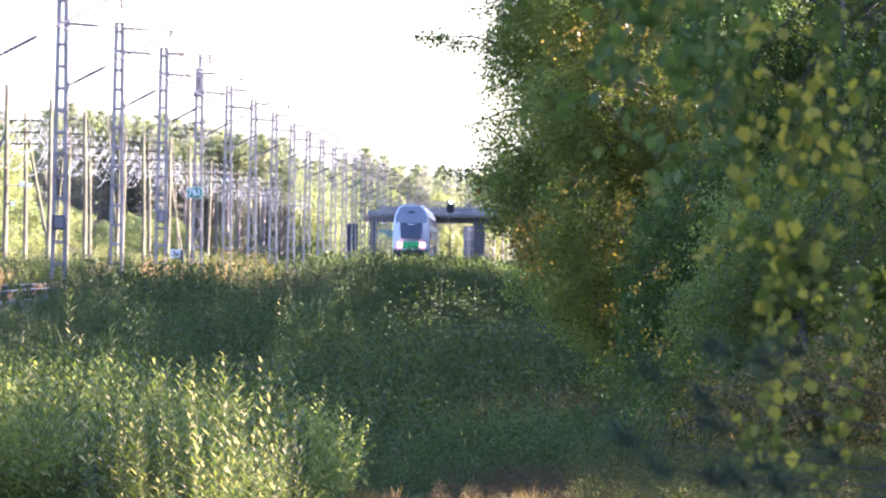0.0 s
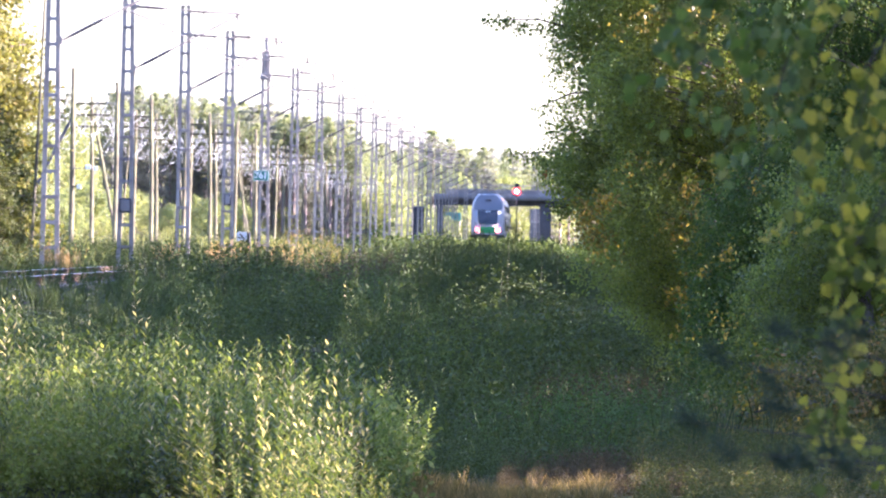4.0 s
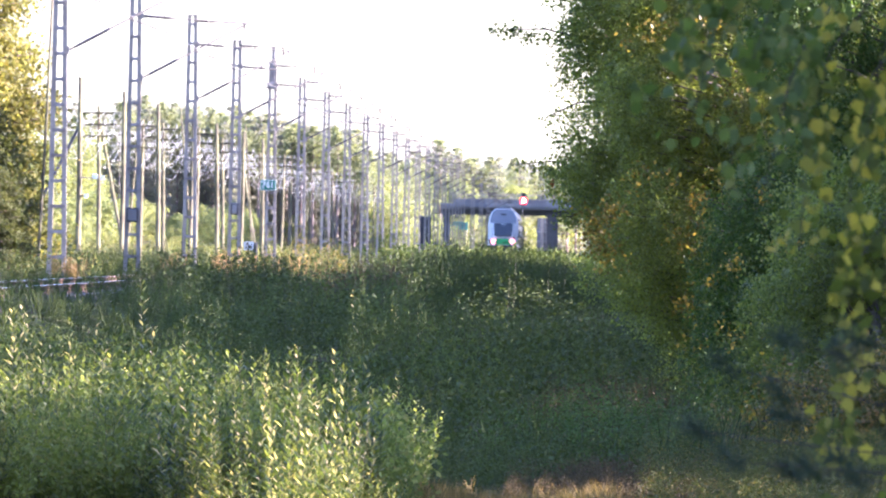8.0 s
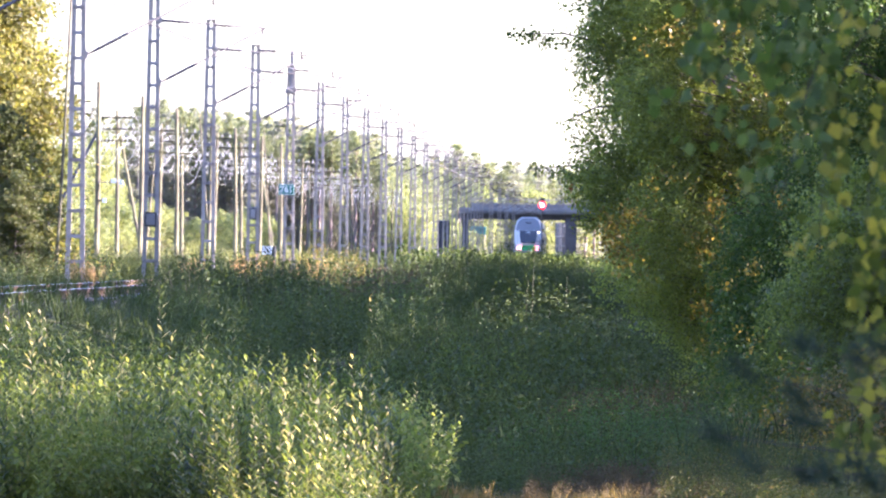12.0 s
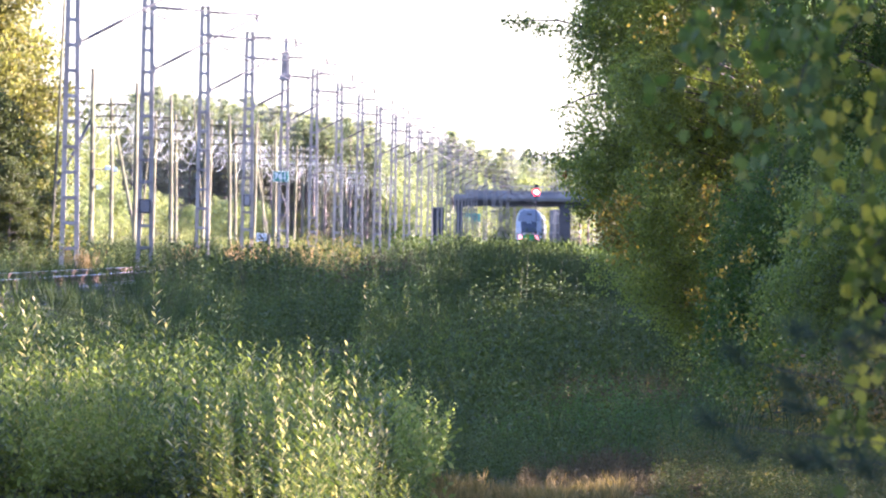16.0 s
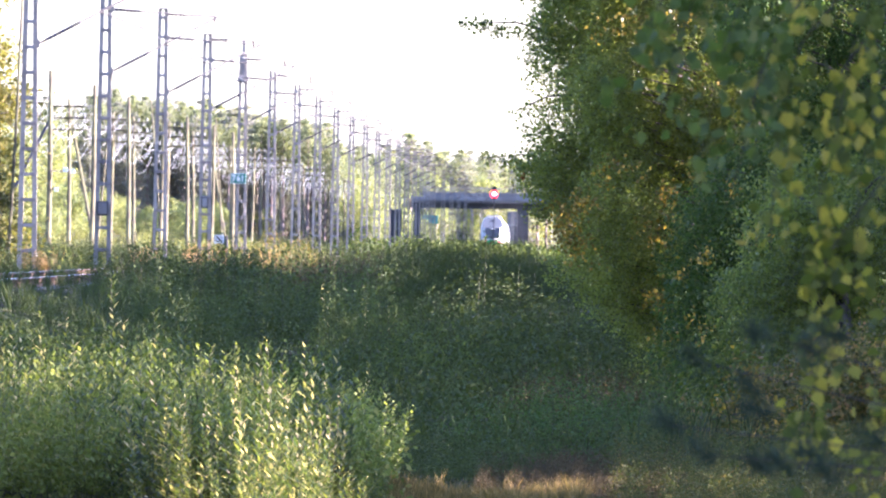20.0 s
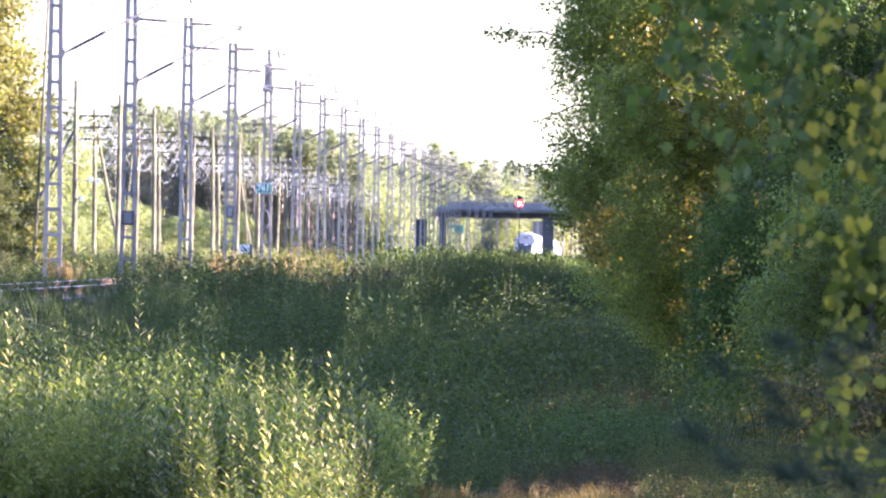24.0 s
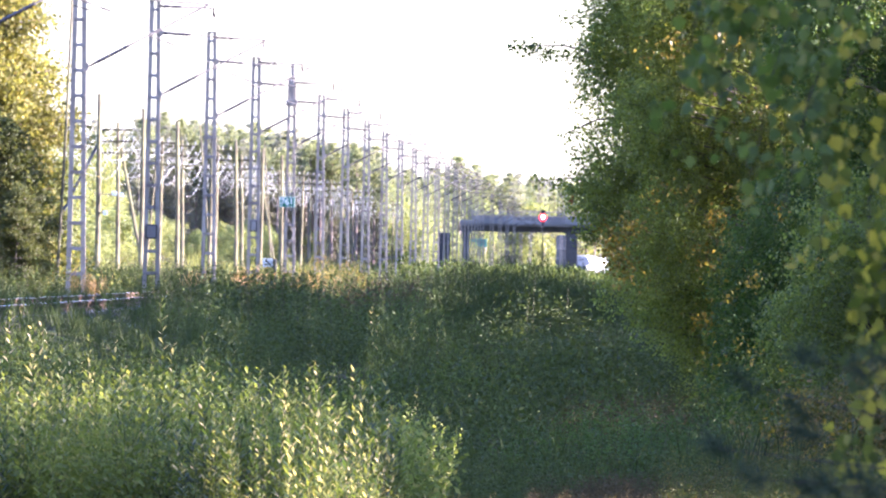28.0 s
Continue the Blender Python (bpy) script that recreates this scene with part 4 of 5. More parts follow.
def edge_tree(seed, base, eggs, label, trunk_top, leaf=0.04, mat=None):
    rng = np.random.default_rng(seed)
    x, y = base
    gz = float(ground_z(x, y))
    tree = thing("birch_tree", label, "tree", pose(x, y, gz), "trees at the clearing's edge")
    tube("trunk", [(0, 0, -0.4), (0.06, 0.1, trunk_top * 0.4), (-0.08, 0.0, trunk_top)], [0.09, 0.07, 0.02], M_BARK, tree, 10)
    clouds = []
    for c, r, n in eggs:
        local = (c[0] - x, c[1] - y, c[2] - gz)
        cloud, mid = egg_leaves(rng, local, r, n, leaf)
        clouds.append(cloud)
        for p in mid[:2]:
            z = min(trunk_top * 0.95, max(0.3, p[2] - 0.5))
            tube("limb", [(0, 0, z), (p[0] * 0.5, p[1] * 0.5, (z + p[2]) / 2 + 0.1), tuple(p)], [0.016, 0.009, 0.003], M_TWIG, tree, 5)
    v, q = joined(clouds)
    part("crown", quad_mesh("crown", v, q, mat or M_BIRCH), None, tree, "dense green crown with some yellow leaves")
    return tree


E0 = EYE
def lumps(seed, y, heights, lefts, wide, count, leaves):
    """Middles, sizes and leaf counts of the many small lumps that make up one uneven crown."""
    rng, out = np.random.default_rng(seed), []
    for k in range(count):
        z = heights[0] + (heights[-1] - heights[0]) * (k + rng.uniform(0, 1)) / count
        r = rng.uniform(0.38, 0.66)
        x = float(np.interp(z, heights, lefts)) + r + rng.uniform(0, 1) ** 1.8 * wide
        out.append(((x, y + rng.uniform(-0.9, 0.9), E0 + z), (r, r, r * rng.uniform(0.8, 1.15)), int(leaves * (r / 0.52) ** 2)))
    return out


def front_lumps(seed, y, xs, zs, count, leaves):
    """Smaller lumps over the side of a crown that faces the clearing."""
    rng, out = np.random.default_rng(seed), []
    for k in range(count):
        x, z, r = rng.uniform(*xs), zs[0] + (zs[1] - zs[0]) * ((k * 0.618) % 1.0), rng.uniform(0.26, 0.45)
        out.append(((x, y + rng.uniform(-0.4, 0.3), E0 + z), (r, r, r * rng.uniform(0.7, 1.1)), int(leaves * (r / 0.36) ** 2)))
    return out


edge = edge_tree(31, (1.7, 135.5), lumps(5, 135, (-1.1, -0.6, -0.2, 0.1, 0.65, 1.5, 2.5, 4.8), (0.6, 0.22, -0.16, -0.36, -0.56, -0.72, -0.70, -0.1), 2.3, 70, 3300) + [((0.22, 134.7, E0 + 1.7), (0.46, 0.46, 0.48), 3000), ((0.75, 134.4, E0 + 1.05), (0.5, 0.45, 0.5), 3000), ((1.05, 136.0, E0 + 2.4), (0.52, 0.5, 0.5), 3000)] + front_lumps(27, 133.6, (0.15, 2.6), (-0.9, 3.1), 52, 1700), "leafy birch with dense green and yellowing foliage", 6.5, 0.035)
edge_tree(34, (2.0, 143), lumps(8, 143, (-1.2, -0.4, 0.2, 0.7, 3.0, 5.0), (0.8, 0.3, -0.1, -0.27, -0.3, 0.5), 2.6, 34, 2300), "broad leafy birch filling the edge of the clearing", 6.0, 0.055)
low_birch = edge_tree(32, (2.9, 127), lumps(6, 127, (-1.4, -0.6, 0.4, 1.6, 4.0), (0.75, 0.7, 0.9, 1.0, 1.5), 2.0, 34, 3400), "leafy birch with low hanging branches, shade put into its dark green", 4.5, 0.04, M_SHADE_BIRCH)
edge_tree(33, (2.3, 118), lumps(7, 118, (-1.6, -1.2, -0.6, 0.6), (0.75, 0.8, 1.1, 1.5), 1.4, 14, 3200), "low birch bush in deep shade", 2.0)
low_bush = edge_tree(35, (2.2, 112), lumps(9, 111, (-1.75, -1.4, -0.95), (0.75, 1.0, 1.35), 0.9, 9, 2600), "low leafy bush with withering leaves under the birches", 0.7, 0.045, M_WITHERING)
# sprays of golden leaves in the crowns; their gold also paints in sun flecks
rng = np.random.default_rng(43)
for tree, depth, spots in ((edge, 132.9, ((-0.12, 0.3), (-0.02, 0.18), (-0.18, 0.12), (0.06, 0.42), (-0.05, 0.0), (-0.07, 0.36), (-0.15, 0.2), (-0.01, 0.01), (0.1, 0.45), (0.9, 0.54), (0.87, 0.49), (0.65, 0.15), (0.79, 0.1), (0.92, 0.21), (0.73, -0.48), (0.79, -0.53), (0.15, -0.05), (0.92, -0.75), (0.32, 0.73), (0.98, 2.25), (1.37, 1.96), (1.23, 1.57), (0.21, 2.05), (0.46, 2.16), (0.76, 1.89))),
                           (low_birch, 125.4, ((0.87, -0.81), (1.18, -0.75), (0.58, 0.69), (1.07, 0.7), (1.44, 0.55), (1.64, 0.08), (1.18, -0.08), (1.54, -0.33), (0.97, -0.24), (1.95, -0.17), (1.59, -0.64), (1.85, -1.05))),
                           (low_bush, 109.5, ((1.53, -1.47), (1.67, -1.6), (1.25, -1.2), (1.6, -1.25), (1.38, -1.35), (1.75, -1.2), (1.44, -1.02), (1.47, -1.15), (1.72, -1.42), (1.31, -0.93)))):
    base = tree.matrix_basis.translation
    for x, z in spots:
        n = int(rng.uniform(16, 70))
        at = np.array([x - base.x, depth - base.y, E0 + z - base.z]) + rng.normal(size=(n, 3)) * np.array([0.08, 0.1, 0.09]) * rng.uniform(0.6, 1.1)
        v, q = leaf_cloud(rng, at, 0.046, 0.034, 0.5)
        tagged(part("golden_spray", quad_mesh("golden_spray", v, q, M_GOLD_LEAF), None, tree, "spray of golden leaves and painted sun flecks"), kind="stuff")
# reaching twigs on the skyline
rng = np.random.default_rng(41)
for p0, p1, n in (((0.0, 135, E0 + 2.05), (-1.12, 134.6, E0 + 2.18), 420), ((-0.1, 135, E0 + 0.78), (-0.86, 134.7, E0 + 0.86), 260), ((0.1, 135, E0 + 1.5), (-0.62, 134.8, E0 + 1.32), 160),
                  ((0.1, 135, E0 + 2.6), (-0.62, 134.8, E0 + 2.45), 160), ((0.2, 135, E0 + 0.2), (-0.5, 134.7, E0 + 0.35), 120)):
    base = Vector(edge.matrix_basis.translation)
    a, b = Vector(p0) - base, Vector(p1) - base
    bend = a.lerp(b, 0.55) + Vector((0, 0, 0.07))
    tube("twig", [a, bend, b], [0.012, 0.008, 0.003], M_TWIG, edge, 5)
    s = rng.uniform(0.15, 1.02, n)
    at = np.array([list(a.lerp(b, float(k))) for k in s]) + rng.normal(size=(n, 3)) * 0.042 + np.array([0, 0, -0.02])
    v, q = leaf_cloud(rng, at, 0.042, 0.03, 0.5)
    part("twig_leaves", quad_mesh("twig_leaves", v, q, M_BIRCH), None, edge)
v, q = leaf_cloud(rng, np.array([[-2.23, -0.8, E0 + 1.66], [-2.235, -0.8, E0 + 1.645], [-2.22, -0.79, E0 + 1.65]]), 0.085, 0.065, 3)
part("withered_leaf", quad_mesh("withered_leaf", v, q, M_BROWN_LEAF), None, edge, "single hanging brown leaf")

# the row of young trees, mostly unseen, added to shade the clearing
row_proto = None
rng = np.random.default_rng(51)
for k in range(34):
    y = 146 + 9.0 * k + rng.uniform(-2.5, 2.5)
    x = 3.6 + 0.0075 * (y - 140) + rng.uniform(0, 3.0)
    if row_proto is None:
        row_proto = [broad_tree(61 + j, 6.5, 1.9, M_BIRCH, M_BARK, 11000, 0.2, "young trees beside the clearing", "young leafy birch at the clearing's edge, added to shade it", 0.06, "young_birch") for j in range(2)]
        thin_proto = broad_tree(64, 6.5, 1.9, M_BIRCH, M_BARK, 3400, 0.16, "thin-crowned birches beside the clearing", "thin-crowned young birch added to dapple the sun", 0.06, "young_birch")
        thin_proto.matrix_basis = pose(9.2, 115.0, float(ground_z(9.2, 115.0)))
        for j, p in enumerate(row_proto):
            px, py = 4.2 + 1.2 * j, 141 + 6.0 * j
            p.matrix_basis = pose(px, py, float(ground_z(px, py)))
    size, turn = rng.uniform(0.8, 1.25), rng.uniform(0, 6.28)
    if abs(y - 171) > 4.2 and abs(y - 353) > 7:
        placed(row_proto[k % 2], x, y, size, turn)
# more unseen birches where sun would reach the meadow between the others
for x, y, size in ((8.4, 121.5, 1.0), (8.8, 139.5, 1.0), (8.2, 145.0, 0.95), (8.8, 151, 1.05), (8.3, 160.7, 0.95), (6.0, 176.6, 0.95), (6.4, 184.0, 1.0), (6.2, 189.2, 1.05), (6.6, 196.0, 1.0),
                   (6.3, 204.0, 1.0), (8.6, 99.6, 0.72), (8.8, 97.9, 0.7), (8.4, 185.9, 1.0)):
    placed(row_proto[0], x, y, size, 3.1 * y)
for k in range(6):
    placed(thin_proto, 6.2 + rng.uniform(0, 3), 108 + 6.5 * k, rng.uniform(0.75, 1.1), rng.uniform(0, 6.28))
# taller dark spruces behind them, unseen, closing the clearing's side and back to light
shade_spruce = pine_tree(71, 13, 2.6, 9000, 0.34, "spruces round the clearing", "tall dense unseen spruce closing the clearing to light", 0.05, True)
shade_spruce.matrix_basis = pose(13.0, 106, float(ground_z(13.0, 106)))
for k in range(32):
    y = 120 + 6.0 * k + rng.uniform(-2, 2)
    x, size, turn = rng.uniform(10, 17) + 0.012 * y, rng.uniform(0.75, 1.15), rng.uniform(0, 6.28)
    if abs(y - 171) > 4.2 and abs(y - 132.4) > 2.6 and abs(y - 126) > 2.2:
        placed(shade_spruce, x, y, size, turn)
for k in range(34):
    a = math.pi * (0.98 + 1.04 * k / 33)
    placed(shade_spruce, 8 + 48 * math.cos(a), 18 + 50 * math.sin(a) + rng.uniform(-4, 4), rng.uniform(0.9, 1.2), rng.uniform(0, 6.28))
# unseen spruces added to keep the sun off the near branches
for x, y in ((8.5, 31), (9.5, 35), (11.5, 28), (12.5, 38), (15, 33), (9, 40), (9.5, 44)):
    placed(shade_spruce, x, y, rng.uniform(0.8, 1.05), rng.uniform(0, 6.28))
# unseen bushes added just outside the sunny patch, which shade its foot
bush_proto = broad_tree(67, 2.6, 1.0, M_BIRCH, M_BARK, 5200, 0.09, "bushes beside the sunny patch", "dense unseen bush added to shade the clearing", 0.02, "leafy_bush")
bush_proto.matrix_basis = pose(4.6, 106.6, float(ground_z(4.6, 106.6)))
for k in range(19):
    by = 83.5 + 1.7 * k
    bx, size, turn = rng.uniform(4.3, 5.0), rng.uniform(0.8, 1.25), rng.uniform(0, 6.28)
    if not 90.5 < by < 95.6 and not 108.5 < by < 111.8:
        placed(bush_proto, bx, by, size, turn)

# low unseen bushes that end the strip of sun on the dry grass
for k in range(8):
    placed(bush_proto, 3.3 + 0.15 * math.sin(3 * k), 90.4 + 1.0 * k, 0.48, 1.7 * k)

# unseen thin birches that break the sun into flecks on the edge trees
for x, y, size in ((9.4, 132.0, 1.05), (9.3, 125.6, 1.0), (10.4, 130.4, 1.0), (9.6, 124.0, 0.95)):
    placed(thin_proto, x, y, size, 1.9 * y)
# unseen bushes added to keep this gap's sun off the low meadow
for x, y, size in ((5.3, 124.4, 1.1), (5.0, 130.2, 1.05), (5.4, 132.4, 0.9), (5.1, 136.2, 1.1)):
    placed(bush_proto, x, y, size, 2.2 * y)

# two unseen birches added to keep sun off the low birch bush
for x, y, size in ((7.0, 116.2, 1.05), (7.4, 118.8, 1.0)):
    placed(row_proto[0], x, y, size, 5 * y)

# unseen bushes, as high as leaves only the farther tips in the sun
for y in (166.5, 168.5, 170.5, 172.5, 174.5):
    placed(bush_proto, 5.2 + 0.4 * math.sin(y), y, 1.6, 3 * y)

# an unseen hedge of young birches farther back, leaving only the highest shoots in the sun
for k, size in enumerate((0.81, 0.78, 0.82, 0.79, 0.82, 0.81)):
    placed(row_proto[k % 2] if k % 2 else thin_proto, 8.0 + 0.5 * math.sin(5 * k), 83.6 + 1.6 * k, size + 0.05 * (k % 2), 2.3 * k)
for k in (0, 1, 2, 4):
    placed(row_proto[k % 2], 8.5 + rng.uniform(-0.8, 0.8), 102.5 + 2.2 * k, rng.uniform(0.7, 0.95), rng.uniform(0, 6.28))


# ---- unseen spruce woods added behind the birches, which keep the railway in their shade ----
rng = np.random.default_rng(97)
at = []
for k in range(24):
    f = k / 23
    n = int(26 * (1.08 - f))
    a, r = rng.uniform(0, 6.28, n), (0.15 + 2.5 * (1 - f)) * rng.uniform(0.3, 1.0, n) ** 0.6
    at.append(np.stack([np.cos(a) * r, np.sin(a) * r, 0.8 + 11.4 * f - 0.18 * r], 1))
needles = leaf_cloud(rng, np.concatenate(at), 1.0, 0.55, 0.5)
stem = tube_arrays([(0, 0, -0.5), (0, 0, 11.8)], [0.16, 0.03], 5)
# rows and gaps follow where shade and sun should fall
ys = np.concatenate([np.arange(204, 318, 2.1), np.arange(331, 339, 3.2), np.arange(367, 560, 4.6), np.arange(1010, 1780, 3.6), np.arange(1012, 1780, 4.2), np.arange(1640, 1797, 2.8), np.arange(1874, 1992, 4.6)])
xs = rng.uniform(8.5, 11.5, len(ys)) + np.where(ys < 600, 3.0, 0.0)
xs[(ys > 1000) & (ys < 1800) & (np.arange(len(ys)) % 2 == 1)] -= 3.0
pl = np.stack([xs, ys + rng.uniform(-1.5, 1.5, len(ys)), ground_z(xs, ys)], 1)
extra = np.concatenate([np.arange(376, 416, 3.3), np.arange(1818, 1846, 2.6)])
ys, xs = np.concatenate([ys, extra]), np.concatenate([xs, 6.5 + 1.5 * np.sin(extra)])
pl = np.concatenate([pl, np.stack([xs[-len(extra):], extra, ground_z(xs[-len(extra):], extra)], 1)])
turns = np.stack([rng.uniform(0, 6.28, len(pl)), np.zeros(len(pl)), np.zeros(len(pl))], 1)
size = rng.uniform(0.85, 1.12, len(pl)) * np.where(ys < 600, np.where((ys > 367) & (ys < 440), np.where(abs(ys - 402) < 10, 1.22, 1.3), np.where(ys < 339, 1.36, 1.2)), np.where(ys < 1873.5, 1.6, 1.04))
woods_root = thing("spruce_woods", "unseen dark spruce woods behind the birches, shading the railway", "woods", kind="stuff")
v, q = scattered(needles, pl, turns, size)
tagged(part("crowns", quad_mesh("spruce_crowns", v, q, M_SPRUCE), None, woods_root), kind="stuff")
v, q = scattered(stem, pl, turns, size)
tagged(part("trunks", quad_mesh("spruce_trunks", v, q, M_BARK, True), None, woods_root), kind="stuff")


# ---- plants of the clearing ----
def weed_template(rng, height, leaves, leaf, width, curl=0.3, rise=(0.2, 0.9)):
    """An upright leafy shoot: the leaves spiral up the stem and get smaller."""
    stem = tube_arrays([(0, 0, -0.05), (0.02, 0.01, height * 0.5), (0.0, 0.03, height)], [0.0028, 0.002, 0.001], 3)
    vs, qs = [], []
    for i in range(leaves):
        f = i / leaves
        z = height * (0.12 + 0.88 * f)
        a = i * 2.4 + rng.uniform(-0.3, 0.3)
        up = rng.uniform(*rise) + 0.7 * f
        L = leaf * (1.0 - 0.5 * f) * rng.uniform(0.75, 1.2)
        d = np.array([math.cos(a), math.sin(a), up])
        d /= np.linalg.norm(d)
        s = np.array([-math.sin(a), math.cos(a), 0.0])
        p = np.array([0.0, 0.015 * f, z])
        mid = p + d * L * 0.45
        tip = p + d * L - np.array([0, 0, L * curl * 0.4])
        w = width * (1.0 - 0.35 * f)
        n = len(vs)
        vs += [p, mid + s * w / 2, tip, mid - s * w / 2]
        qs.append((n, n + 1, n + 2, n + 3))
    return stem, (np.array(vs), np.array(qs))


def field(name, label, places, templates, sizes, mat, rng, lean=0.12, stems=True):
    """Many shoots as one growth of plants."""
    root = thing(name, label, "vegetation", kind="stuff")
    leaf_parts, stem_parts = [], []
    pick = rng.integers(0, len(templates), len(places))
    turns = np.stack([rng.uniform(0, 6.28, len(places)), np.abs(rng.normal(size=len(places))) * lean, rng.uniform(0, 6.28, len(places))], 1)
    for k, (stem, leaves) in enumerate(templates):
        sel = pick == k
        if sel.any():
            leaf_parts.append(scattered(leaves, places[sel], turns[sel], sizes[sel]))
            if stems:
                stem_parts.append(scattered(stem, places[sel], turns[sel], sizes[sel]))
    v, q = joined(leaf_parts)
    tagged(part("leaves", quad_mesh(name, v, q, mat), None, root), kind="stuff")
    if stem_parts:
        v, q = joined(stem_parts)
        tagged(part("stems", quad_mesh(name + "_stems", v, q, M_STEM), None, root), kind="stuff")
    return root


def spread(rng, n, y0, y1, left, right, power=1.0):
    """Random places on the ground; left and right: the edges, as functions of the way ahead."""
    y = y0 + (y1 - y0) * rng.uniform(0, 1, n) ** power
    f = rng.uniform(0, 1, n)
    x = left(y) * (1 - f) + right(y) * f
    return np.stack([x, y, ground_z(x, y)], 1)


def bush_template(rng, stems, height, per_stem, leaf, width, splay=0.5):
    """A leafy bush: several shoots leaning out from one root."""
    st, le = [], []
    for k in range(stems):
        h = height * rng.uniform(0.55, 1.0)
        a, out = rng.uniform(0, 6.28), splay * rng.uniform(0.1, 1.0)
        stem, leaves = weed_template(rng, h, per_stem, leaf, width)
        shift = np.array([math.cos(a) * out, math.sin(a) * out, 0])
        for arr, q, dest in ((stem[0], stem[1], st), (leaves[0], leaves[1], le)):
            f = np.clip(arr[:, 2:] / height, 0, 1)
            dest.append((arr + shift * (0.15 + 0.85 * f), q))
    return joined(st), joined(le)


def clump_template(rng, n, wide, high, leaf, width):
    """A rounded bush of leaves turned every way, thickest at its skin, with a few shoots on top."""
    d = rng.normal(size=(n, 3))
    d /= np.linalg.norm(d, axis=1)[:, None]
    at = d * (rng.uniform(0.3, 1.0, (n, 1)) ** 0.45) * np.array([wide, wide, high * 0.5]) * (1 + 0.25 * np.sin(d[:, :1] * 5 + 1.0) + 0.2 * np.sin(d[:, 1:2] * 6))
    at[:, 2] += high * 0.45
    at[:, 2] = np.maximum(at[:, 2], 0.02)
    leaves = [leaf_cloud(rng, at, leaf, width, -0.2)]
    stems = []
    for _ in range(4):
        st, le = weed_template(rng, high * rng.uniform(1.0, 1.45), 16, leaf * 1.15, width * 0.7)
        a, r = rng.uniform(0, 6.28), wide * rng.uniform(0, 0.6)
        shift = np.array([math.cos(a) * r, math.sin(a) * r, 0])
        stems.append((st[0] + shift, st[1])), leaves.append((le[0] + shift, le[1]))
    return joined(stems), joined(leaves)


def mound(x, y, scale, seed):
    """Slow uneven waves between 0 and 1 over the ground."""
    s = np.sin(x / scale * 1.7 + seed) + np.sin(y / scale * 0.55 + 2.1 * seed + 0.8 * np.sin(x / scale)) + 0.7 * np.sin((x * 1.3 + y * 0.45) / scale + 3.7 * seed)
    return np.clip(0.5 + s / 4.2, 0, 1)


rng = np.random.default_rng(71)
near_kinds = [bush_template(rng, 4, 1.0, 32, 0.138, 0.031, 0.3) for _ in range(6)]
far_kinds = [bush_template(rng, 6, 0.9, 30, 0.09, 0.045, 0.4) for _ in range(5)]
broad_kinds = [bush_template(rng, 4, 0.95, 22, 0.11, 0.05, 0.4) for _ in range(4)]
bush_kinds = [bush_template(rng, 7, 1.0, 26, 0.12, 0.05, 0.6) for _ in range(5)]
herb_clumps = [clump_template(rng, 170, 0.3, 0.62, 0.046, 0.024) for _ in range(6)]
scrub_clumps = [clump_template(rng, 240, 0.55, 0.85, 0.052, 0.028) for _ in range(6)]
big_kinds = [bush_template(rng, 5, 1.0, 14, 0.27, 0.13, 0.7) for _ in range(5)]
blade_kinds = []
for _ in range(5):
    vs, qs = [], []
    for i in range(11):
        a, L, w = rng.uniform(0, 6.28), rng.uniform(0.3, 0.62), 0.006
        d, s = np.array([math.cos(a), math.sin(a), 0]), np.array([-math.sin(a), math.cos(a), 0])
        b = rng.uniform(-0.06, 0.06, 3) * np.array([1, 1, 0])
        n = len(vs)
        vs += [b, b + d * L * 0.15 + s * w + np.array([0, 0, L * 0.6]), b + d * L * 0.4 + np.array([0, 0, L]), b + d * L * 0.15 - s * w + np.array([0, 0, L * 0.6])]
        qs.append((n, n + 1, n + 2, n + 3))
    blade_kinds.append((None, (np.array(vs), np.array(qs))))

# willow and willowherb clumps in the sun, nearest the camera
CLUMP_ZONES = ((9, -1.82, -1.42, 76, 84), (1, -2.32, -2.25, 81, 83), (20, -4.3, -2.3, 84.5, 92), (10, -2.3, -1.65, 86, 95))
pl, size = [], []
for n, x0, x1, y0, y1 in CLUMP_ZONES:
    for k in range(n):
        c, tall = (rng.uniform(x0, x1), rng.uniform(y0, y1)), rng.uniform(0.38, 1.12)
        off = rng.normal(size=(7, 2)) * (0.13, 0.3)
        pl.append(np.array(c) + off)
        size.append(tall * np.clip(1.1 - 1.3 * np.hypot(off[:, 0], off[:, 1] * 0.5), 0.45, 1.1) * rng.uniform(0.65, 1.18, 7))
pl, size = np.concatenate(pl), np.concatenate(size)
pl = np.concatenate([pl, ground_z(pl[:, 0], pl[:, 1])[:, None]], 1)
field("willowherb_patch", "tall sunlit willowherb with narrow green leaves", pl, near_kinds, size, M_WEED, rng)
pl = spread(rng, 560, 84, 104, lambda y: -0.052 * y, lambda y: -0.0135 * y)
field("patch_undergrowth", "low herbs between the willowherb clumps, lightened in colour", pl, near_kinds[:3] + broad_kinds, rng.uniform(0.45, 0.95, len(pl)) * np.clip(0.7 - (pl[:, 0] + 0.9) * 0.2, 0.4, 1.05), M_LIFTED, rng)
pl = spread(rng, 260, 97, 150, lambda y: -0.052 * y, lambda y: (-0.022 + 0.009 * np.sin(37 * y)) * y)
field("shaded_herbs", "knee-high dark herbs behind the willowherb", pl, herb_clumps, rng.uniform(0.75, 1.3, len(pl)), M_BANK, rng, stems=False)
pl = spread(rng, 150, 97.5, 107, lambda y: -0.02 * y, lambda y: -0.004 * y)
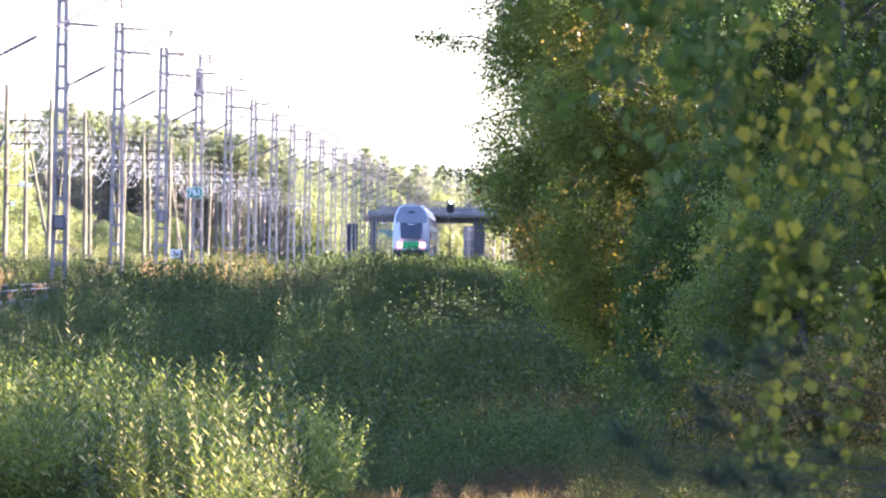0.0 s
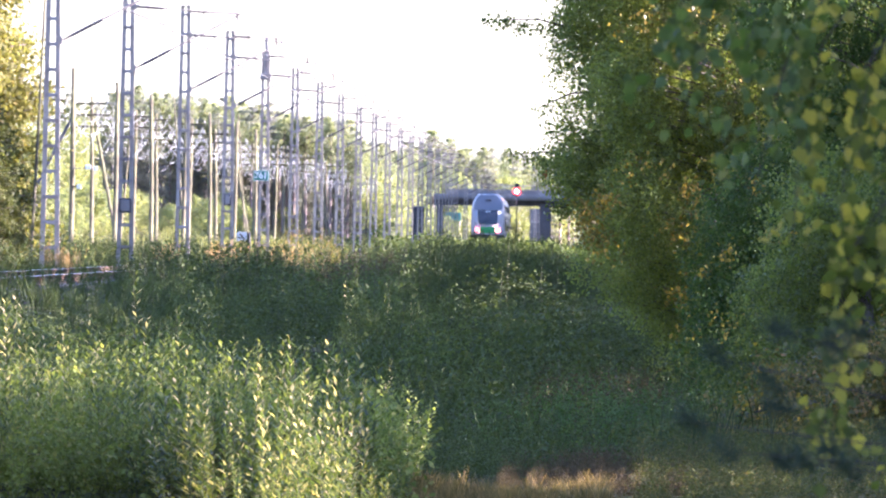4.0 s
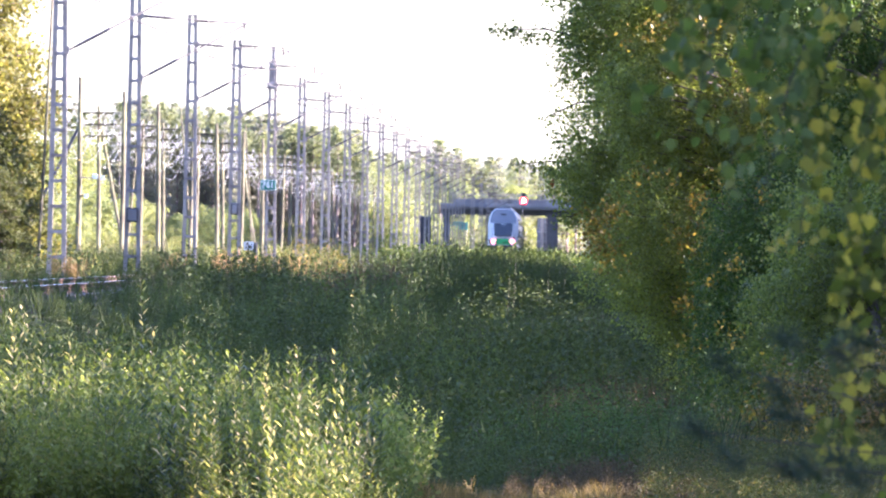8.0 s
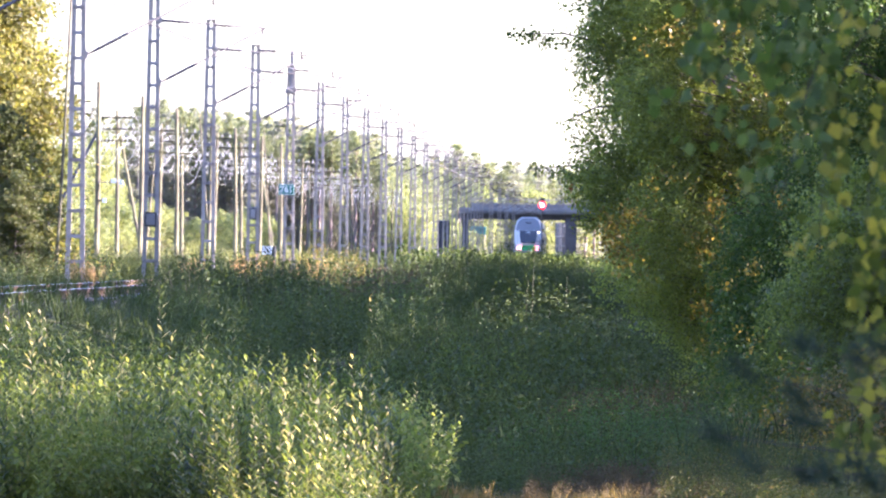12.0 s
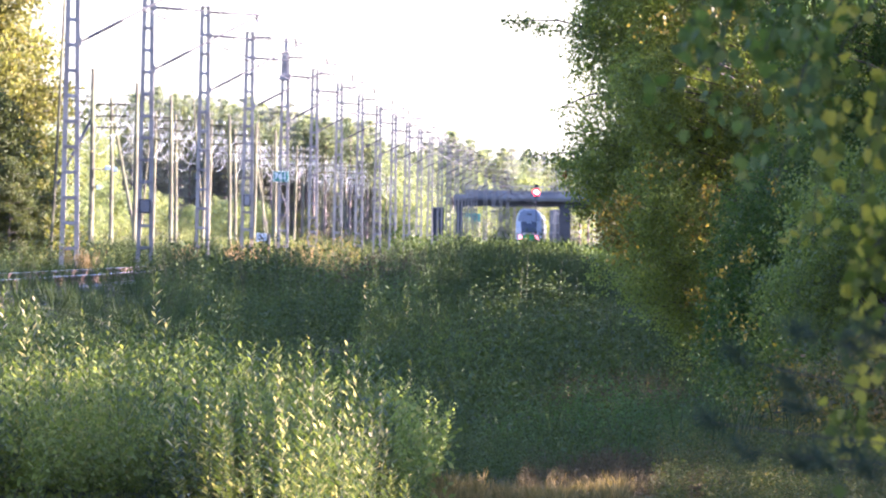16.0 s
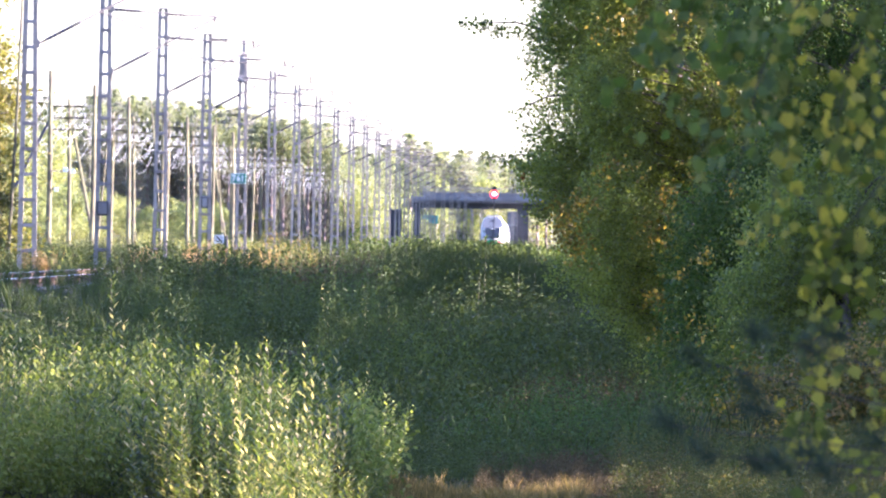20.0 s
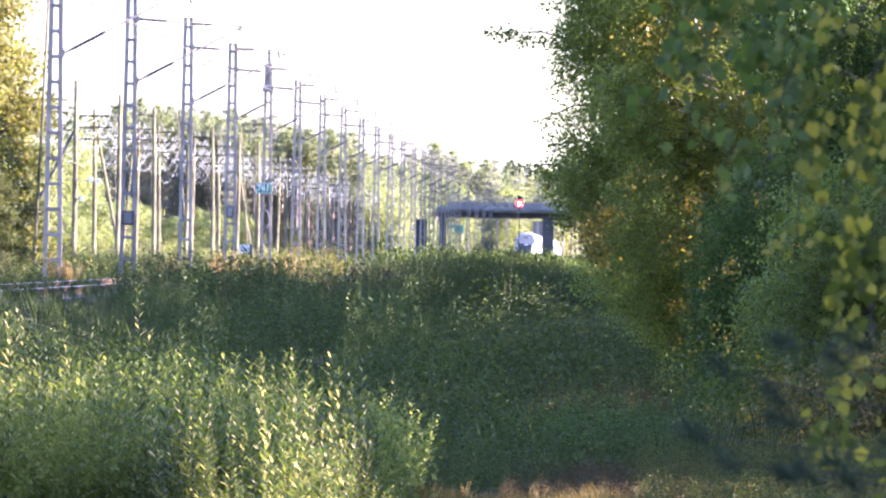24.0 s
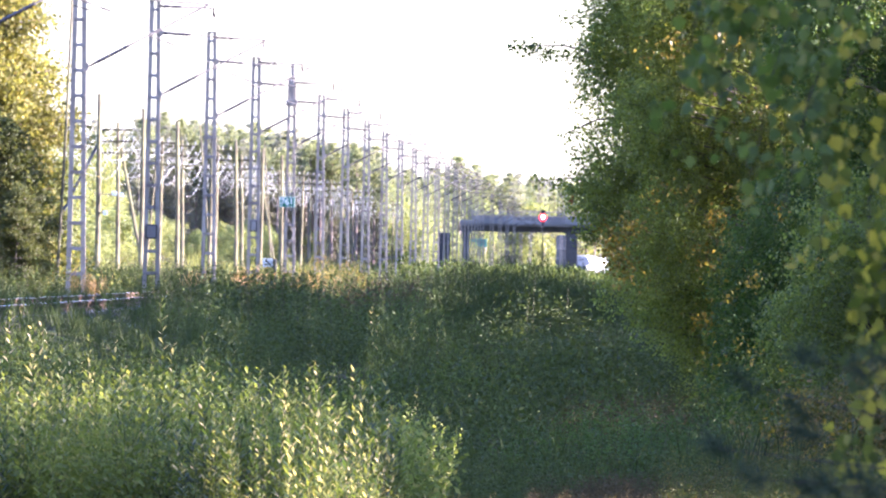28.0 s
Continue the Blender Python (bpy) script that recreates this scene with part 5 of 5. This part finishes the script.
field("low_herbs", "ankle-high herbs at the edge of the willowherb", pl, herb_clumps, rng.uniform(0.28, 0.5, len(pl)), M_SHRUB, rng, stems=False)
# single high shoots standing clear of the rest
proto_shoots = []
for k in range(4):
    st, le = bush_template(rng, 2, 1.35, 52, 0.105, 0.025, 0.1)
    shoot = thing("willowherb_shoot", "single tall willowherb shoot with pale green leaves", "plant", None, "tall shoots")
    part("stem", quad_mesh("stem", st[0], st[1], M_STEM, True), None, shoot)
    part("foliage", quad_mesh("shoot_foliage", le[0], le[1], M_WEED), None, shoot)
    proto_shoots.append(shoot)
SHOOTS = [(-1.88, 82, 0.95), (-1.56, 82, 0.95), (-2.87, 87, 1.06), (-2.45, 86, 0.92), (-3.83, 88, 1.06), (-3.66, 88, 1.02), (-3.3, 86, 0.88), (-3.15, 87, 0.9), (-2.0, 80, 0.76),
          (-1.80, 98.2, 0.72), (-1.47, 98.0, 0.66),
          (-3.05, 170.5, 1.0), (-2.58, 170.8, 0.98), (-2.3, 170.4, 0.95),
          (-3.88, 85.5, 1.0), (-3.72, 86, 0.98), (-3.56, 86.5, 0.93), (-3.42, 85.8, 0.86), (-2.32, 81, 0.62), (-2.2, 81.6, 0.7), (-2.42, 82, 0.56), (-2.08, 81, 0.6),
          (-1.69, 80, 0.78), (-1.42, 80, 0.67), (-1.8, 79, 0.72), (-2.3, 85, 0.84), (-2.6, 87, 0.9), (-1.5, 78, 0.62), (-3.5, 85, 0.86), (-1.62, 79, 0.7), (-1.95, 81, 0.82)]
for k, (x, y, s) in enumerate(SHOOTS):
    m = Matrix.Translation((x, y, float(ground_z(x, y)))) @ Matrix.Rotation(k * 1.3, 4, "Z") @ Matrix.Diagonal((s, s, 1.12 * s, 1))
    if k < 4:
        proto_shoots[k].matrix_basis = m
    else:
        copy_thing(proto_shoots[k % 4], m @ Matrix.Diagonal((1 / SHOOTS[k % 4][2], 1 / SHOOTS[k % 4][2], 0.893 / SHOOTS[k % 4][2], 1)))
# darker herbs and willow scrub behind
pl = spread(rng, 2300, 99.5, 240, lambda y: -0.052 * y, lambda y: 0.02 * y, 0.8)
keep = mound(pl[:, 0], pl[:, 1], 1.6, 2.0) > rng.uniform(0, 0.55, len(pl))
pl = pl[keep]
size = 1.12 * (0.35 + 0.85 * mound(pl[:, 0], pl[:, 1], 1.6, 2.0)) * rng.uniform(0.55, 1.25, len(pl)) * np.where((pl[:, 0] < -0.03 * pl[:, 1]) & (pl[:, 1] > 150), 0.6, 1.0) * np.clip(0.62 + (pl[:, 1] - 105) / 60, 0.62, 1.0)
size *= np.where((pl[:, 0] > -0.0145 * pl[:, 1]) & (pl[:, 1] > 195), 0.45, 1.0)
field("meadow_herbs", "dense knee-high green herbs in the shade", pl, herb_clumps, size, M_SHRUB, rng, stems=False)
pl = spread(rng, 1000, 225, 480, lambda y: -8.0 - 0.9 * smooth_step(270, 300, y), lambda y: 0.012 * y)
size = (0.35 + 0.85 * mound(pl[:, 0], pl[:, 1], 2.2, 4.0)) * np.clip(0.8 + (pl[:, 0] + 9.2) * 0.12, 0.7, 1.25) * rng.uniform(0.6, 1.2, len(pl)) * np.where(pl[:, 0] < -4.8, 1 + 0.3 * smooth_step(290, 330, pl[:, 1]), 0.9)
size *= np.where((pl[:, 0] > -0.0145 * pl[:, 1]) & (pl[:, 1] < 284), 0.22, 1.0)
field("scrub", "low dark willow scrub beside the railway", pl, scrub_clumps, size, M_SCRUB, rng, 0.2)
pl = spread(rng, 1900, 480, 1250, lambda y: -8.6 + 0 * y, lambda y: 3.0 + 0.002 * y)
field("far_scrub", "sunlit green scrub along the railway bank", pl, big_kinds, (0.5 + 0.9 * mound(pl[:, 0], pl[:, 1], 3.0, 5.0)) * rng.uniform(0.8, 1.2, len(pl)), M_BANK, rng, 0.2, False)
pl = spread(rng, 1900, 330, 1500, lambda y: -36 + 0 * y, lambda y: -13.8 + 0 * y)
field("bank_scrub", "bright yellow-green scrub on the far slope", pl, big_kinds, (0.5 + 0.8 * mound(pl[:, 0], pl[:, 1], 3.5, 6.0)) * rng.uniform(0.8, 1.2, len(pl)), M_GRASS, rng, 0.2, False)
pl = spread(rng, 480, 300, 640, lambda y: -20 - 0.006 * (y - 300), lambda y: -13.9 - 0.004 * (y - 300))
field("bank_bushes", "dark leafy bushes at the foot of the masts", pl, scrub_clumps[:4] + bush_kinds[:2], rng.uniform(0.7, 1.5, len(pl)), M_SHRUB, rng, 0.2)
# taller willow bushes between the clearing and the rails
f = rng.uniform(0, 1, 46)
y = rng.uniform(244, 282, 46)
pl = np.stack([-(0.0347 - 0.0118 * f) * y, y, ground_z(-0.03 * y, y)], 1)
field("willow_bushes", "dark willow bushes screening the rails", pl, scrub_clumps, (0.45 + 0.2 * np.minimum(1, f * 3) - pl[:, 2]) * rng.uniform(0.75, 1.05, 46) / 0.78, M_SHRUB, rng, 0.15)
# single bushes standing in the meadow
thicket_leaves = [clump_template(rng, 2600, 0.62, 1.0, 0.036, 0.018) for _ in range(3)]
bush_leaves = [clump_template(rng, 1500, 0.62, 1.0, 0.06, 0.026) for _ in range(3)]
for k, (x, y, wide, high, mat, label) in enumerate(((-0.16, 112, 0.62, 0.76, M_LUSH, "rounded green bush in the shaded meadow"), (0.15, 114, 0.6, 0.66, M_LUSH, "rounded green bush in the shaded meadow"),
        (-1.18, 200, 1.3, 1.2, M_SHRUB, "dark spreading willow bush in the meadow"), (-0.5, 192, 1.0, 1.0, M_SHRUB, "dark spreading willow bush in the meadow"),
        (-1.4, 140, 0.6, 0.95, M_BANK, "pale-leaved willow bush in the meadow"), (-1.75, 143, 0.5, 0.9, M_BANK, "pale-leaved willow bush in the meadow"),
        (0.1, 150, 0.9, 1.0, M_SHRUB, "dark spreading willow bush in the meadow"), (-1.96, 118, 0.55, 0.8, M_SHRUB, "dark spreading willow bush in the meadow"),
        (-0.5, 113, 0.5, 0.62, M_LUSH, "rounded green bush in the shaded meadow"), (0.5, 116, 0.55, 0.62, M_LUSH, "rounded green bush in the shaded meadow"),
        (-0.75, 172, 0.8, 0.95, M_SHRUB, "dark spreading willow bush in the meadow"), (-0.2, 165, 0.7, 0.9, M_SHRUB, "dark spreading willow bush in the meadow"),
        (-7.75, 352, 0.9, 1.3, M_WITHERING, "sunlit withering shrub on the railway bank"), (-7.4, 350, 0.8, 1.05, M_BANK, "sunlit shrub on the railway bank"), (-7.2, 358, 0.75, 1.4, M_WITHERING, "sunlit withering shrub on the railway bank"),
        (-3.9, 185, 1.1, 1.3, M_SHRUB, "dark spreading willow bush in the meadow"),
        *[(bx, 170.6 + 0.5 * math.sin(9 * bx), 0.36, bh, M_SCRUB, "pale willow bush with sunlit tips") for bx, bh in ((-2.95, 1.25), (-2.4, 1.3), (-1.9, 1.12))])):
    bush = thing("meadow_bush", label, "bush", pose(x, y, float(ground_z(x, y)) - 0.03, 0, 0, 77 * k), "bushes in the meadow")
    st, le = (thicket_leaves if mat in (M_SHRUB, M_LUSH) else bush_leaves)[k % 3]
    s = np.array([wide / 0.62, wide / 0.62, high])
    tagged(part("branching", quad_mesh("bush_branching", st[0] * s, st[1], M_STEM), None, bush), kind="stuff")
    part("foliage", quad_mesh("bush_foliage", le[0] * s, le[1], mat), None, bush)
# the dense willow thicket that rises before the bridge
for k in range(26):
    f = (k + 0.5) / 26
    y = 292 + 12 * math.sin(k * 2.4)
    x = (-0.0138 + 0.0132 * f) * y
    high = (0.80 + 0.62 * math.sin(math.pi * min(1.0, 0.12 + 0.95 * f)) ** 0.7) * (1 + 0.07 * math.sin(k * 5.1)) + 0.13
    bush = thing("willow_bush", "dense fine-leaved willow bush in the shade", "bush", pose(x, y, float(ground_z(x, y)) - 0.03, 0, 0, 77 * k), "bushes of the willow thicket")
    st, le = thicket_leaves[k % 3]
    sc = np.array([1.15, 1.15, high])
    tagged(part("branching", quad_mesh("thicket_branching", st[0] * sc, st[1], M_STEM), None, bush), kind="stuff")
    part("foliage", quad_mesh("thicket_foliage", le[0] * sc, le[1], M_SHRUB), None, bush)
# grass
pl = spread(rng, 1000, 90.5, 125, lambda y: 0.003 * y, lambda y: 0.026 * y)
field("undergrowth", "low green undergrowth beneath the birches", pl, herb_clumps, rng.uniform(0.22, 0.5, len(pl)) * np.where(pl[:, 1] < 100, 0.9, 1.0), M_UNDER, rng, stems=False)
pl = spread(rng, 1900, 89.4, 95.0, lambda y: -0.0150 * y, lambda y: 0.001 * y)
field("dry_grass", "dry straw-coloured grass in a patch of sun", pl, blade_kinds, rng.uniform(0.14, 0.36, len(pl)) * (0.4 + mound(pl[:, 0], pl[:, 1], 0.5, 1.0)), M_STRAW, rng, 0.3, False)
pl = spread(rng, 12, 91.5, 95, lambda y: -0.014 * y, lambda y: 0.001 * y)
field("grass_stalks", "single tall dry grass stalks in the sun", pl, blade_kinds, rng.uniform(0.2, 0.4, len(pl)), M_STRAW, rng, 0.2, False)
pl = spread(rng, 360, 84.2, 93, lambda y: -0.051 * y, lambda y: -0.0155 * y)
field("patch_floor", "low shaded leaves at the willowherb's foot, lightened in colour", pl, herb_clumps, rng.uniform(0.7, 1.15, len(pl)), M_LIFTED, rng, stems=False)
pl = spread(rng, 2600, 106, 330, lambda y: -0.052 * y, lambda y: 0.022 * y, 0.85)
field("tall_grass", "tall fine grass among the scrub", spread(rng, 1500, 215, 470, lambda y: -0.033 * y, lambda y: -0.0145 * y), blade_kinds, rng.uniform(0.5, 1.1, 1500), M_SCRUB, rng, 0.15, False)
lp = spread(rng, 460, 94.5, 108, lambda y: -0.007 * y, lambda y: 0.008 * y)
field("leaf_litter", "low brown withered herbs under the birches", lp, herb_clumps, rng.uniform(0.16, 0.34, len(lp)), M_HEATHER, rng, stems=False)
bp = spread(rng, 150, 298, 338, lambda y: -0.0285 * y, lambda y: -0.0138 * y)
field("dry_reeds", "dry reddish-brown stalks on the railway bank", bp, scrub_clumps, rng.uniform(0.45, 0.8, len(bp)) * np.where(bp[:, 0] > -0.0198 * bp[:, 1], 1.55, 1.0), M_HEATHER, rng, 0.2)
hp = spread(rng, 80, 124, 140, lambda y: -0.0042 * y, lambda y: 0.0045 * y)
field("dry_heather", "brown withered heather in the meadow", hp, herb_clumps, rng.uniform(0.55, 0.85, len(hp)), M_HEATHER, rng, stems=False)
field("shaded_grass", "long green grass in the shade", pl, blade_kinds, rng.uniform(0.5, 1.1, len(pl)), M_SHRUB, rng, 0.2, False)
for x0, y0 in ((-13.3, 423), (-13.5, 480), (-8.4, 385), (-8.0, 372), (-12.8, 330), (-8.8, 320), (-8.45, 321.5), (-8.1, 322)):
    n = 4 if 315 < y0 < 325 else 12
    pl = np.stack([rng.normal(x0, 0.18, n), rng.normal(y0, 1.5, n), np.zeros(n)], 1)
    pl[:, 2] = ground_z(pl[:, 0], pl[:, 1])
    field("red_tuft", "tuft of dry reddish willowherb on the bank", pl, far_kinds, rng.uniform(0.6, 1.1, n) * (1.15 if n == 4 else 1.0), M_RED, rng, 0.2, False)

# added tufts whose pinkish colour stands for sun highlights on the shrubs
for x0, y0, n in ((-7.66, 347, 5), (-7.2, 346, 3)):
    pl = np.stack([rng.normal(x0, 0.12, n), rng.normal(y0, 0.8, n), np.zeros(n)], 1)
    pl[:, 2] = ground_z(pl[:, 0], pl[:, 1])
    field("red_tuft", "pinkish tufts standing for sun highlights on the bank's shrubs", pl, far_kinds, rng.uniform(0.95, 1.35, n), M_RED, rng, 0.2, False)

# ---- branches close to the camera ----
def near_leaf(mat):
    """A pointed, toothed birch leaf with a folded midrib."""
    half = [(0.0, 0.0), (0.008, 0.010), (0.021, 0.015), (0.024, 0.024), (0.018, 0.036), (0.008, 0.047), (0.0, 0.056)]
    v, q = [], []
    for x, y in half:
        v += [(-x, y, 0.25 * x), (0, y, 0), (x, y, 0.25 * x)]
    for i in range(len(half) - 1):
        a = 3 * i
        q += [(a, a + 1, a + 4, a + 3), (a + 1, a + 2, a + 5, a + 4)]
    return quad_mesh("birch_leaf", np.array(v), np.array(q), mat, True)


def near_birch():
    rng = np.random.default_rng(81)
    tree = thing("near_birch", "birch with drooping twigs of yellowing leaves", "tree", pose(1.75, 32.4, float(ground_z(1.75, 32.4))))
    tube("trunk", [(0, 0, -0.3), (0.03, 0, 2.2), (0.0, 0.02, 4.5)], [0.1, 0.075, 0.04], M_BIRCH_BARK, tree, 12)
    me, green = near_leaf(M_NEAR_LEAF), near_leaf(M_NEAR_GREEN)
    top = E0 + 1.0
    # hanging twigs: where they start and end
    for x0, z0, x1, z1, n in ((0.52, 0.48, 0.455, 0.0, 40), (0.62, 0.42, 0.57, -0.08, 40), (0.72, 0.45, 0.66, -0.10, 44), (0.54, 0.62, 0.40, 0.33, 22), (0.60, 0.0, 0.535, -0.52, 60),
                              (0.76, 0.0, 0.69, -0.55, 40), (0.72, 0.7, 0.60, 0.25, 36), (0.8, 0.5, 0.76, -0.2, 26),
                              (0.30, 0.75, 0.10, 0.36, -40), (0.36, 0.82, 0.19, 0.28, -44), (0.45, 0.78, 0.29, 0.20, -44), (0.52, 0.66, 0.37, 0.16, -36), (0.26, 0.9, 0.14, 0.5, -30), (0.42, 0.9, 0.34, 0.45, -36)):
        kind, n = (green if n < 0 else me), abs(n)
        gz = tree.matrix_basis.translation.z
        a = Vector((x0 - 1.75, rng.uniform(-0.5, 0.2), E0 + z0 - gz))
        b = Vector((x1 - 1.75, a.y - 0.1, E0 + z1 - gz))
        root = Vector((0.0, 0.0, a.z + 1.1))
        branch = tube("branch", [root, root.lerp(a, 0.6) + Vector((0, 0, 0.2)), a, a.lerp(b, 0.5) + Vector((-0.02, 0, 0)), b], [0.006, 0.003, 0.0018, 0.0014, 0.001], M_TWIG, tree, 6)
        for i in range(int(n * 1.75)):
            f = rng.uniform(0.0, 1.0)
            p = a.lerp(b, f) + Vector((rng.normal() * 0.03, rng.normal() * 0.05, rng.normal() * 0.02))
            e = Euler((radians(-95 + rng.normal() * 30), radians(rng.normal() * 20), radians(rng.normal() * 55)))
            s = rng.uniform(0.5, 0.84)
            part("leaf", kind, None, branch, "", Matrix.LocRotScale(p, e, (s, s, s)))


near_birch()


def near_pine_branches():
    rng = np.random.default_rng(91)
    tree = thing("young_pine", "young dark pine reaching into view with needle tufts", "tree", pose(1.3, 30.0, float(ground_z(1.3, 30.0))))
    gz = tree.matrix_basis.translation.z
    tube("trunk", [(0, 0, -0.2), (0, 0, 1.2), (0.02, 0, 2.3)], [0.04, 0.03, 0.008], M_BARK, tree, 10)
    for x1, z1, tufts in ((0.215, -0.41, 2), (0.27, -0.25, 3), (0.29, -0.47, 3), (0.41, -0.20, 2), (0.46, -0.50, 3)):
        a = Vector((0, 0, E0 + z1 - gz + rng.uniform(-0.05, 0.2)))
        b = Vector((x1 - 1.3, rng.uniform(-0.3, 0.3), E0 + z1 - gz + rng.uniform(-0.03, 0.03)))
        branch = tube("branch", [a, a.lerp(b, 0.5) - Vector((0, 0, rng.uniform(0.03, 0.12))), b], [0.005, 0.003, 0.0012], M_TWIG, tree, 6)
        for k in range(tufts):
            p = a.lerp(b, 1.0 - 0.36 * k / tufts) + Vector((0, rng.normal() * 0.03, rng.normal() * 0.03 if k else 0))
            shoot = np.array([-1.0, rng.normal() * 0.3, rng.uniform(0.2, 1.6)])
            shoot /= np.linalg.norm(shoot)
            n = 110
            d = rng.normal(size=(n, 3)) * 0.8 + shoot * 0.55
            d /= np.linalg.norm(d, axis=1)[:, None]
            s = np.cross(d, rng.normal(size=(n, 3)))
            s /= np.linalg.norm(s, axis=1)[:, None]
            c = np.array(p) + shoot * rng.uniform(-0.03, 0.035, (n, 1)) + rng.normal(size=(n, 3)) * 0.003
            L = rng.uniform(0.03, 0.058, (n, 1))
            v = np.stack([c - s * 0.0011, c + s * 0.0011, c + d * L + s * 0.0007, c + d * L - s * 0.0007], 1).reshape(-1, 3)
            part("needle_tuft", quad_mesh("needle_tuft", v, np.arange(4 * n).reshape(-1, 4), M_NEEDLE_DARK), None, branch)


near_pine_branches()

# ---- sleepers ----
sleeper_mesh = None
rest = []
ys = np.arange(-60, 1300, 0.61)
near_ones = (ys > 205) & (ys < 205 + 0.61 * 295)
for y, single in zip(ys, near_ones):
    at = Matrix.Translation((float(track_x(y)), float(y), float(track_z(y)) - 0.25))
    if single:
        if sleeper_mesh is None:
            sleeper_mesh = part("sleeper", box(2.6, 0.28, 0.16, (0, 0, 0), 0.02), M_SLEEPER, track, "", at)
        else:
            part("sleeper", sleeper_mesh.data, None, track, "", at)
    else:
        rest.append((at.translation.x, at.translation.y, at.translation.z))
sv = np.array([(x, y, z) for z in (-0.08, 0.08) for x, y in ((-1.3, -0.14), (1.3, -0.14), (1.3, 0.14), (-1.3, 0.14))])
sq = np.array([(0, 1, 2, 3), (4, 5, 6, 7), (0, 1, 5, 4), (1, 2, 6, 5), (2, 3, 7, 6), (3, 0, 4, 7)])
v, q = scattered((sv, sq), np.array(rest), np.zeros((len(rest), 3)), np.ones(len(rest)))
tagged(part("far_sleepers", quad_mesh("far_sleepers", v, q, M_SLEEPER), None, track), kind="stuff")

motions()
